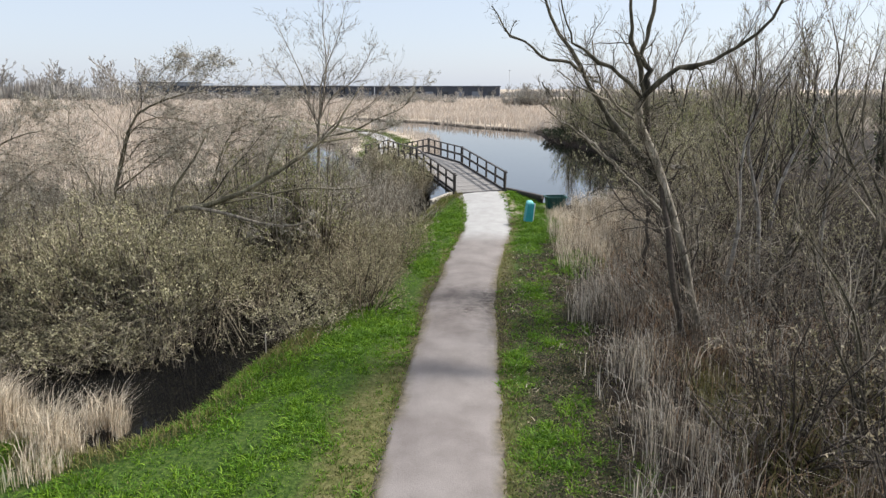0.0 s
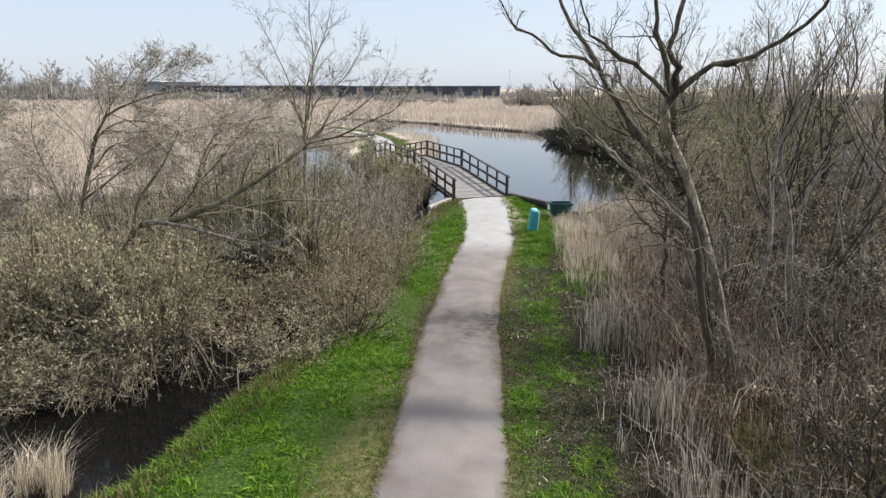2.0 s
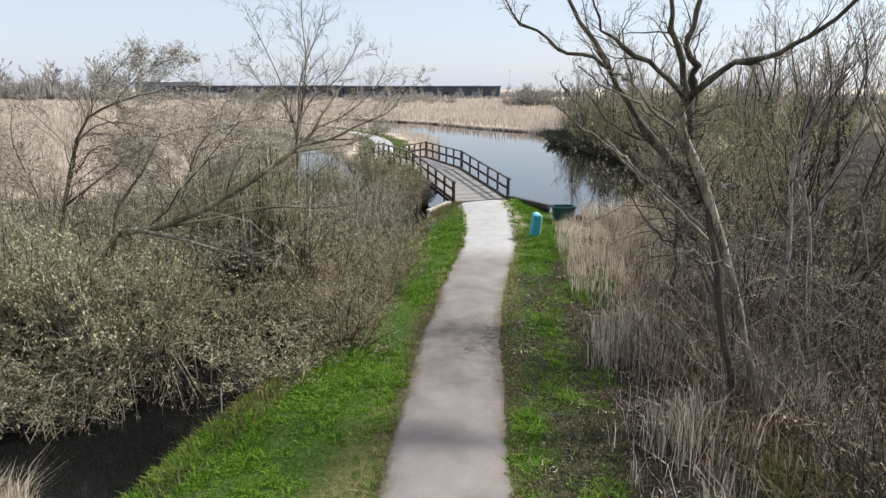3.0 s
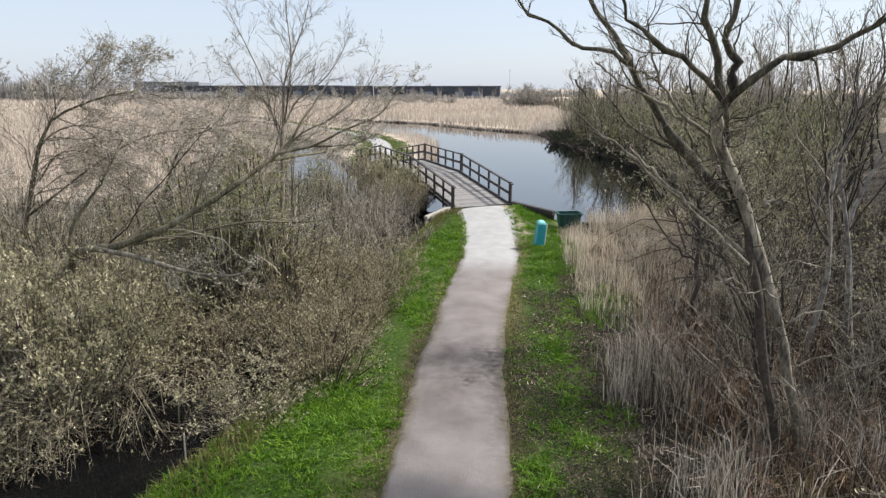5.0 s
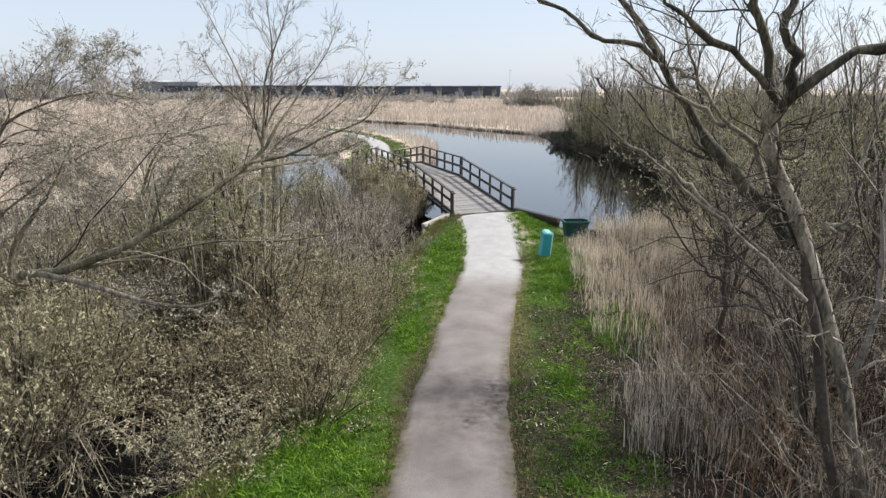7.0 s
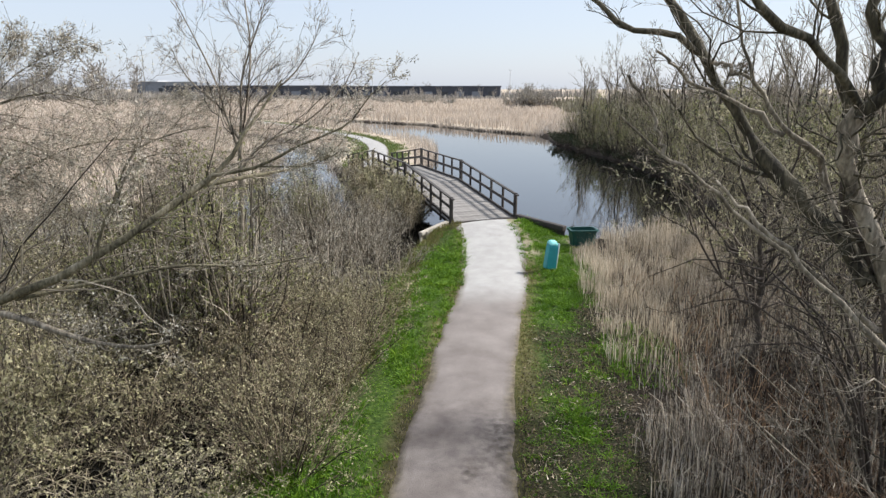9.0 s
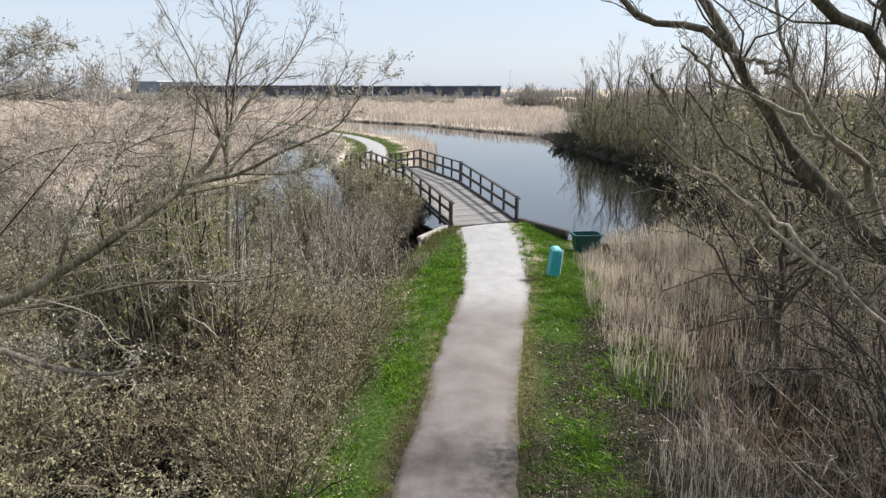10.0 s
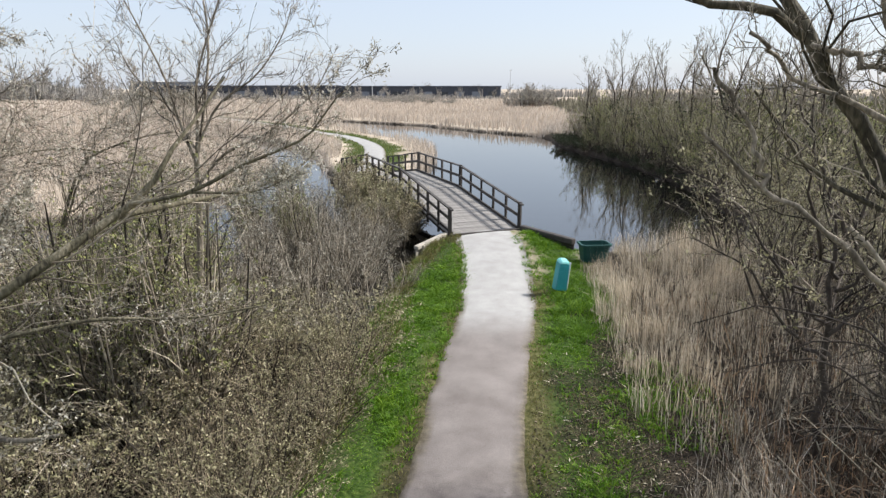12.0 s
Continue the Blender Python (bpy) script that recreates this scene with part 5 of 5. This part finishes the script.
def on_bank(x, y):
    return x > 8.2 + 0.3 * max(0, 80 - y) and x < 62


for i, (x, y) in enumerate(scatter(rng, 36, 4.0, on_bank, 7, 62, 40, 100)):
    bank.put(i % 3, x, y, -0.05, rng.uniform(0, 360), rng.uniform(0.5, 1.15), rng.uniform(0.6, 1.25))
for i, (x, y, s) in enumerate(((8.4, 85.0, 0.75), (9.8, 80.0, 0.85), (12.0, 73.0, 0.9), (12.8, 67.0, 0.85), (10.4, 86.5, 1.1), (13.0, 80.0, 1.15), (14.2, 63.0, 1.0), (14.6, 57.8, 1.0), (15.0, 70.0, 1.2))):
    bank.put(i % 3, x, y, -0.1, 59 * i, s)
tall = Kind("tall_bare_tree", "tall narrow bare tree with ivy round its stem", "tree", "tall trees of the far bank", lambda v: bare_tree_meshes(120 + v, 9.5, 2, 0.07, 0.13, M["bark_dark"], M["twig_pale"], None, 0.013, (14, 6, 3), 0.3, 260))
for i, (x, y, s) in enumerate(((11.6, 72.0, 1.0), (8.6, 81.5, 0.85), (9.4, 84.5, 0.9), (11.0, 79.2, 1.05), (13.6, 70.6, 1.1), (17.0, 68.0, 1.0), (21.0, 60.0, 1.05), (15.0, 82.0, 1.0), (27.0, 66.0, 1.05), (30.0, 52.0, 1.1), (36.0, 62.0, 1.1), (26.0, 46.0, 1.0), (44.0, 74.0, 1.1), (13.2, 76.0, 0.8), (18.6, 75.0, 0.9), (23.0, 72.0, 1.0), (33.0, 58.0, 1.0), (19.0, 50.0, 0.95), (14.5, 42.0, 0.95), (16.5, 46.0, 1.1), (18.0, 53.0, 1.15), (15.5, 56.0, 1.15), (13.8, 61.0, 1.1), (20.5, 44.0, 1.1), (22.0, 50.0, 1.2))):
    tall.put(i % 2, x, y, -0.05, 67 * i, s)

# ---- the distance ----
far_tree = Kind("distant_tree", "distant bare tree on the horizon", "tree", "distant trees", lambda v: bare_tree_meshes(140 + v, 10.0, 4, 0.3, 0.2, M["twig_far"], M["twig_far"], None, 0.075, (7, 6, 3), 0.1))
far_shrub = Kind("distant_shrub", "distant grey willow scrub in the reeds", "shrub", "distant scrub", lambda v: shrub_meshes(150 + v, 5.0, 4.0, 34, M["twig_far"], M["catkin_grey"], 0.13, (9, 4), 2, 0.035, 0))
rng = random.Random(17)
for x, y, s, h in ((6, 205, 1.2, 1.15), (12, 212, 1.1, 1.1), (3.5, 204, 1.1, 1.25), (8.5, 207, 1.2, 1.2), (5, 210, 1.3, 1.1), (0, 220, 0.9, 0.9), (-22, 245, 1.0, 0.75), (-30, 248, 1.2, 0.7), (-38, 250, 1.1, 0.7), (-47, 255, 1.0, 0.6), (-120, 190, 1.3, 0.8), (-112, 196, 1.2, 0.8), (-66, 120, 0.8, 0.6), (-90, 240, 1.2, 0.7), (24, 190, 1.1, 1.0), (34, 200, 1.3, 1.1), (46, 180, 1.3, 1.2), (60, 190, 1.3, 1.3), (75, 200, 1.3, 1.3)):
    far_shrub.put(rng.randrange(2), x, y, -0.05, rng.uniform(0, 360), s, h)
for i in range(46):
    x = -330 + i * 7.2 + rng.uniform(-4, 4)
    near = x < -150
    far_tree.put(i % 3, x, rng.uniform(255, 300) if near else rng.uniform(360, 400), -0.05, rng.uniform(0, 360), rng.uniform(0.8, 1.3) * (1.35 if near else 0.6))
for i in range(26):
    x = 30 + i * 9 + rng.uniform(-4, 4)
    far_tree.put(i % 3, x, rng.uniform(190, 330), -0.05, rng.uniform(0, 360), rng.uniform(0.7, 1.15))
for i in range(30):
    far_tree.put(i % 3, -620 + i * 37 + rng.uniform(-7, 7), rng.uniform(520, 640), -0.05, rng.uniform(0, 360), rng.uniform(0.9, 1.4), 0.75)
for i in range(30):
    far_shrub.put(i % 2, -330 + i * 10 + rng.uniform(-4, 4), rng.uniform(255, 330), -0.05, rng.uniform(0, 360), rng.uniform(0.9, 1.6), rng.uniform(0.5, 0.8))


def build_warehouse(x, y, long_, deep, high, bays, label, wall, roof, trim):
    """A long low hall: walls with bay doors, a shallow roof and a fascia."""
    hall = tagged(new("warehouse"), label, "building")
    hall.location = (x, y, 0)
    part("wall", box(bmesh.new(), long_, deep, high, Matrix.Translation((0, 0, high / 2))), wall, hall)
    bm = bmesh.new()
    box(bm, long_ + 1, deep + 1, 0.5, Matrix.Translation((0, 0, high + 0.25)), 0.1)
    part("roof", bm, roof, hall)
    bm = bmesh.new()
    box(bm, long_ + 1.2, 0.3, 0.9, Matrix.Translation((0, -deep / 2 - 0.6, high + 0.1)))
    part("fascia", bm, trim, hall)
    step = long_ / bays
    for i in range(bays):
        bm = box(bmesh.new(), step * 0.5, 0.2, high * 0.55, Matrix.Translation((-long_ / 2 + (i + 0.5) * step, -deep / 2 - 0.05, high * 0.3)))
        part("bay_door", bm, M["shed_roof"] if i % 3 else M["pane"], hall)


def sow_woods():
    rng = np.random.default_rng(37)
    for n, x0, x1, y0, y1, h0, h1, label in ((9000, -300, -190, 285, 320, 6.0, 16.0, "grey wood on the marsh's far side"), (2600, -190, -140, 300, 340, 2.5, 8.0, "low grey wood on the marsh's far side"), (7500, -700, 60, 455, 520, 3.5, 8.0, "low grey woodland along the horizon"), (7000, 60, 420, 300, 430, 1.5, 6.5, "grey-brown willow wood beyond the river"), (3600, -420, -3, 375, 410, 1.6, 3.6, "low grey scrub in front of the warehouses"), (9000, 13, 190, 98, 230, 1.5, 5.5, "olive willow scrub beyond the river bank")):
        x, y = rng.uniform(x0, x1, n), rng.uniform(y0, y1, n)
        h = rng.uniform(h0, h1, n) * (0.75 + 0.5 * waves(x, y * 0.2, 0.05))
        a = rng.uniform(0, math.pi, n)
        w = rng.uniform(0.2, 0.8, n)
        dx, dy = np.cos(a) * w, np.sin(a) * w
        V = np.stack([np.stack([x - dx, y - dy, 0 * x - 0.1], 1), np.stack([x + dx, y + dy, 0 * x - 0.1], 1), np.stack([x + dx * rng.uniform(-1, 1, n), y + dy, h], 1)], axis=1).reshape(-1, 3)
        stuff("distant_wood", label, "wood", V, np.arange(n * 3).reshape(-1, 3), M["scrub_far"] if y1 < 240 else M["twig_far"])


build_warehouse(-56.5, 430, 100, 30, 6.9, 10, "long low dark warehouse on the horizon", M["shed_wall"], M["shed_wall"], M["shed_wall"])
build_warehouse(-168, 432, 120, 30, 7.2, 10, "long low dark warehouse on the horizon", M["shed_wall"], M["shed_roof"], M["shed_wall"])
build_warehouse(-300, 560, 60, 24, 11.0, 8, "pale hall far beyond the marsh", M["shed_roof"], M["steel"], M["shed_roof"])
build_warehouse(-336, 590, 26, 24, 12.0, 4, "white hall far beyond the marsh", M["white_wall"], M["white_wall"], M["white_wall"])


def build_mast(x, y, h):
    mast = tagged(new("lamp_mast"), "thin grey mast on the horizon", "mast")
    mast.location = (x, y, 0)
    bm = bmesh.new()
    bmesh.ops.create_cone(bm, cap_ends=True, segments=8, radius1=0.25, radius2=0.12, depth=h, matrix=Matrix.Translation((0, 0, h / 2)))
    part("pole", bm, M["steel"], mast)
    part("lamp_head", box(bmesh.new(), 1.6, 0.5, 0.3, Matrix.Translation((0, 0, h)), 0.05), M["steel"], mast)


build_mast(-0.5, 420, 17)
build_mast(-86, 410, 15)


# ---- reeds, grass and litter ----
def blades(rng, x, y, z, h, width, lean, bend, dirs=None):
    """Upright tapering blades, two pieces each: vertices and triangles."""
    n = len(x)
    a = rng.uniform(0, 2 * math.pi, n)
    side = np.stack([np.cos(a), np.sin(a), np.zeros(n)], axis=1) * (width * 0.5)[:, None]
    b = rng.uniform(0, 2 * math.pi, n) if dirs is None else dirs + rng.normal(scale=0.7, size=n)
    out = np.stack([np.cos(b), np.sin(b), np.zeros(n)], axis=1)
    l = (lean * np.minimum(np.abs(rng.normal(size=n)), 1.5) * h)[:, None]
    p = np.stack([x, y, z], axis=1)
    up = np.array([0, 0, 1.0])
    mid = p + up * (h * 0.55)[:, None] + out * l * 0.4
    top = p + up * (h * (1 - 0.25 * bend))[:, None] + out * l * (1 + bend)
    V = np.stack([p - side, p + side, mid - side * 0.75, mid + side * 0.75, top], axis=1).reshape(-1, 3)
    i = np.arange(n)[:, None] * 5
    F = np.concatenate([i + np.array([[0, 1, 3]]), i + np.array([[0, 3, 2]]), i + np.array([[2, 3, 4]])], axis=0)
    return V, F


def sow(rng, n, x0, x1, y0, y1, keep):
    x, y = rng.uniform(x0, x1, n), rng.uniform(y0, y1, n)
    sd = shore_distance(x, y)
    k = keep(x, y, sd) > rng.uniform(size=n)
    return x[k], y[k], land(x[k], y[k], sd[k])


def stuff(name, label, category, V, F, mat):
    return tagged(new(name, mesh_np(name, V, F, mat)), label, category, kind="stuff")


def sow_grass():
    rng = np.random.default_rng(23)

    def turf(x, y, sd):
        t, w, l, m = zones(x, y, sd)
        dp = line_distance(x, y, PATH_LINE)
        return t * (1 - np.where(x > 0, 0.85, 0.78) * w) * np.clip(1.15 - 0.72 * l, 0.14, 1) * (sd > 0.1) * (dp > 1.0) * np.clip(0.65 + 0.7 * waves(x, y, 1.7), 0.1, 1)

    x, y, z = sow(rng, 92000, -9, 4.2, -5.0, 35, turf)
    size = rng.uniform(0.5, 1.4, len(x)) * np.clip(1 + 1.1 * waves(x, y, 1.6) + 0.7 * waves(x, y, 5.0), 0.35, 1.7)
    size *= np.where((x > 0) & (y < 20), 0.72 + 0.75 * waves(x, y, 3.7), 1.0) * (1 + 0.45 * ramp01(y, 20, 26))
    each = 13
    a, d = rng.uniform(0, 2 * math.pi, len(x) * each), 0.085 * np.sqrt(rng.uniform(size=len(x) * each))
    x, y, z, size = np.repeat(x, each), np.repeat(y, each), np.repeat(z, each), np.repeat(size, each)
    h = rng.uniform(0.03, 0.085, len(x)) * size
    stuff("grass", "fresh green tufted grass on the path's verges", "grass", *blades(rng, x + d * np.cos(a), y + d * np.sin(a), z - 0.01, h, rng.uniform(0.012, 0.028, len(x)), 1.0, 0.5, a), M["grass"])

    def dry(x, y, sd):
        t, w, l, m = zones(x, y, sd)
        dp = line_distance(x, y, PATH_LINE)
        return np.clip(w * 1.1 + 0.25 * l * t + 1.0 * (sd < 1.2) * (x < -2) + 0.3 * t * (waves(x, y, 1.1) > 0.15), 0, 1) * np.clip(0.7 + 0.8 * waves(x, y, 1.4), 0.1, 1) * (dp > 0.97) * (sd > 0)

    x, y, z = sow(rng, 185000, -7.5, 3.6, -4, 34, dry)
    edge = 1 + 2.2 * (shore_distance(x, y) < 1.1)
    stuff("dry_grass", "short worn yellow grass along the path's edge", "grass", *blades(rng, x, y, z - 0.01, edge * rng.uniform(0.03, 0.09, len(x)), rng.uniform(0.01, 0.022, len(x)), 0.6, 0.4), M["grass_dry"])

    n = 900
    a, d = rng.uniform(0, 2 * math.pi, n), 1.1 * np.sqrt(rng.uniform(size=n))
    x, y = 3.7 + d * np.cos(a) * 0.85, 21.8 + d * np.sin(a) * 1.7
    stuff("weeds", "patch of fresh green weeds among the reeds", "weeds", *blades(rng, x, y, land(x, y), rng.uniform(0.05, 0.17, n), rng.uniform(0.014, 0.034, n), 1.1, 0.6), M["grass"])

    def lush(x, y, sd):
        dp = line_distance(x, y, PATH_LINE)
        left = (x < 0) * ramp01(dp + 0.3 * waves(x, y, 1.4), 1.9, 2.6) * (sd > 0.15) * (1 - ramp01(-x, 4.6, 6.0))
        right = (x > 0) * ramp01(dp, 1.5, 1.8) * (1 - ramp01(dp, 2.5, 3.1)) * ramp01(y, 19, 23)
        return np.maximum(left, right) * np.clip(0.1 + 1.6 * waves(x, y, 3.4), 0, 1)

    x, y, z = sow(rng, 30000, -6.5, 3.6, 3, 34, lush)
    each = 5
    a = rng.uniform(0, 2 * math.pi, len(x) * each)
    x, y, z = np.repeat(x, each) + 0.04 * np.cos(a), np.repeat(y, each) + 0.04 * np.sin(a), np.repeat(z, each)
    stuff("weeds", "lush broad-leaved weeds along the verge", "weeds", *blades(rng, x, y, z, rng.uniform(0.03, 0.1, len(x)) * (1 + 0.5 * waves(x, y, 4.3)), rng.uniform(0.016, 0.036, len(x)), 1.2, 0.6, a), M["grass"])

    def fallen(x, y, sd):
        t, w, l, m = zones(x, y, sd)
        return l * (line_distance(x, y, PATH_LINE) > 1.05) * (sd > -0.1)

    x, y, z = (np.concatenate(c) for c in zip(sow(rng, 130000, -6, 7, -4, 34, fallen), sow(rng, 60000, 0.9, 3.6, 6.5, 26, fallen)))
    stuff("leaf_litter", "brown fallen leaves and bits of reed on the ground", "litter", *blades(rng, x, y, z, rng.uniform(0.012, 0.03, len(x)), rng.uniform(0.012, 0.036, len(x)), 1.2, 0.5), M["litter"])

    def strewn(x, y, sd):
        t, w, l, m = zones(x, y, sd)
        return (0.15 + 0.85 * l) * (line_distance(x, y, PATH_LINE) > 1.1) * np.clip(1.8 * waves(x, y, 2.4) - 0.1, 0, 1)

    x, y, z = sow(rng, 9000, 1.0, 3.7, 2, 27, strewn)
    stuff("straw", "broken bits of pale reed strewn on the verge", "straw", *blades(rng, x, y, z + 0.01, rng.uniform(0.01, 0.04, len(x)), rng.uniform(0.012, 0.035, len(x)), 2.4, 0.6), M["reed"])

    def far(x, y, sd):
        t, w, l, m = zones(x, y, sd)
        return t * (sd > 0.2) * (line_distance(x, y, FAR_LINE) > 1.0)

    x, y, z = sow(rng, 60000, -45, -3, 50, 120, far)
    stuff("grass", "green grass beside the path beyond the bridge", "grass", *blades(rng, x, y, z - 0.02, rng.uniform(0.1, 0.3, len(x)), rng.uniform(0.05, 0.1, len(x)), 0.4, 0.4), M["grass_far"])


def sow_reeds():
    rng = np.random.default_rng(29)

    def belt(x, y, sd):
        edge = 2.85 + 0.2 * waves(y, y * 0.6, 0.9)
        body = ramp01(x, edge - 0.15, edge + 0.3) * (1 - ramp01(x, np.where(y < 15, 5.4, 7.0), np.where(y < 15, 7.6, 10.5))) * ~((x < 4.4) & (y > 31.4))
        return body * (sd > -0.3) * np.clip(0.35 + 1.2 * waves(x, y, 2.1), np.where(y > 21, 0.22, 0.04), 1) * (1 - 0.8 * np.exp(-(((x - 3.7) / 0.9) ** 2 + ((y - 21.8) / 1.8) ** 2))) * (1 - 0.6 * ((y > 14.5) & (y < 25)) * ramp01(x, 4.2, 5.2)) * (1 - 0.45 * (y < 13) * ramp01(x, 3.8, 4.8))

    x, y, z = sow(rng, 150000, 2.5, 11, -4.0, 34.6, belt)
    h = rng.uniform(0.6, 1.6, len(x)) * (1 + 0.45 * waves(x, y, 1.1)) * (0.6 + 0.4 * ramp01(x, 2.9, 4.2)) * (1 - 0.28 * ramp01(y, 19, 22))
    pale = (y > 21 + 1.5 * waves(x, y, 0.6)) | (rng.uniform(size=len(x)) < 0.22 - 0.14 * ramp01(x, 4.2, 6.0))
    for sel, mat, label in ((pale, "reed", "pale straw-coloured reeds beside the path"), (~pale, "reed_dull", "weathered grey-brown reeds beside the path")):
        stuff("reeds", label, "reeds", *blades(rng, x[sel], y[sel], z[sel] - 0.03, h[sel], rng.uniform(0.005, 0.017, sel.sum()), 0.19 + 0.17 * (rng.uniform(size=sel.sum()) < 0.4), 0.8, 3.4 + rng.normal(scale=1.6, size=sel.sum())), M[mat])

    def tangle(x, y, sd):
        return ramp01(x, 3.6, 4.6) * (1 - ramp01(x, 9, 12)) * (y > -3) * (1 - 0.9 * ramp01(y, 18.5, 22.0)) * (0.5 + 0.5 * waves(x, y, 0.55)) * np.where(y < 12.5, 0.45, 1.0)

    x, y, z = sow(rng, 56000, 3.4, 12, -3, 27, tangle)
    stuff("bramble", "red-brown withered bramble among the reeds", "bramble", *blades(rng, x, y, z + rng.uniform(-0.05, 0.5, len(x)), rng.uniform(0.25, 0.8, len(x)), rng.uniform(0.01, 0.024, len(x)), 0.7, 0.6), M["bramble"])
    x, y, z = sow(rng, 9000, 4.8, 8.5, 6.5, 13, lambda x, y, sd: np.clip(0.3 + 1.3 * waves(x, y, 1.3), 0, 1))
    stuff("sedge", "yellowed sedge in the scrub's edge", "sedge", *blades(rng, x, y, z, rng.uniform(0.3, 0.95, len(x)), rng.uniform(0.012, 0.026, len(x)), 0.5, 0.8), M["grass_dry"])
    for cx, cy, r, n, tallest in ((-7.2, 9.3, 1.1, 6500, 1.6), (-8.8, 9.7, 1.5, 6000, 1.7), (-11.5, 9.2, 1.9, 4000, 1.6), (-7.0, 8.4, 1.0, 1800, 0.9), (-6.9, 10.2, 0.75, 4200, 1.95), (-10.5, 6.5, 2.4, 3600, 1.6), (-11.5, 2.5, 2.6, 3600, 1.6), (-12.0, -1.5, 2.4, 2600, 1.6)):
        a, d = rng.uniform(0, 2 * math.pi, n), r * np.sqrt(rng.uniform(size=n))
        x, y = cx + d * np.cos(a) * 1.2, cy + d * np.sin(a) * 0.7
        z = np.maximum(land(x, y), -0.5)
        h = tallest * rng.uniform(0.2, 1.0, n) ** 0.7 * (1 - 0.3 * (d / r) ** 2) * (0.8 + 0.5 * waves(x, y, 3.0)) * np.where(rng.uniform(size=n) < 0.06, 1.3, 1.0)
        keep = rng.uniform(size=n) < 0.4 + 0.9 * waves(x, y, 3.1)
        x, y, z, h = x[keep], y[keep], z[keep], h[keep]
        n = len(x)
        stuff("reeds", "clump of bleached reeds at the pond's edge", "reeds", *blades(rng, x, y, z, h, rng.uniform(0.007, 0.016, n), 0.3, 0.7, 0.6 + rng.normal(scale=1.1, size=n)), M["reed"])

    def field(x, y, sd):
        keep = (sd > -0.25) & (line_distance(x, y, FAR_LINE) > 3.2) & ~((x > 4) & (y < 96)) & ~((x > -8) & (y < 50))
        return keep * (0.62 + 0.38 * waves(x, y, 0.22))

    for n, x0, x1, y0, y1, w, tall_ in ((130000, -80, 10, 30, 100, 0.05, 1.4), (90000, -130, 60, 95, 170, 0.12, 1.6), (90000, -260, 120, 165, 330, 0.3, 1.7)):
        x, y, z = sow(rng, n, x0, x1, y0, y1, field)
        h = tall_ * rng.uniform(0.5, 1.05, len(x)) * (1 + 0.25 * waves(x, y, 0.35))
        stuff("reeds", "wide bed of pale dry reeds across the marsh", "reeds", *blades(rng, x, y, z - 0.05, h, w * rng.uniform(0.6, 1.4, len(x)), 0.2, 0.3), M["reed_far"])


sow_woods()
sow_grass()
sow_reeds()


def build_stake(x, y, h, label):
    stake = tagged(new("stake"), label, "stake")
    stake.location = (x, y, ground_at(x, y) - 0.15)
    part("shaft", beam((0, 0, 0), (0.02, 0.01, h), 0.026, 0.026, 0.005), M["plank_pale"], stake)
    part("tip", beam((0.02, 0.01, h), (0.02, 0.01, h + 0.05), 0.018, 0.018, 0.004), M["plank_pale"], stake)


build_stake(-4.5, 13.45, 0.75, "thin pale wooden stake at the pond's edge")
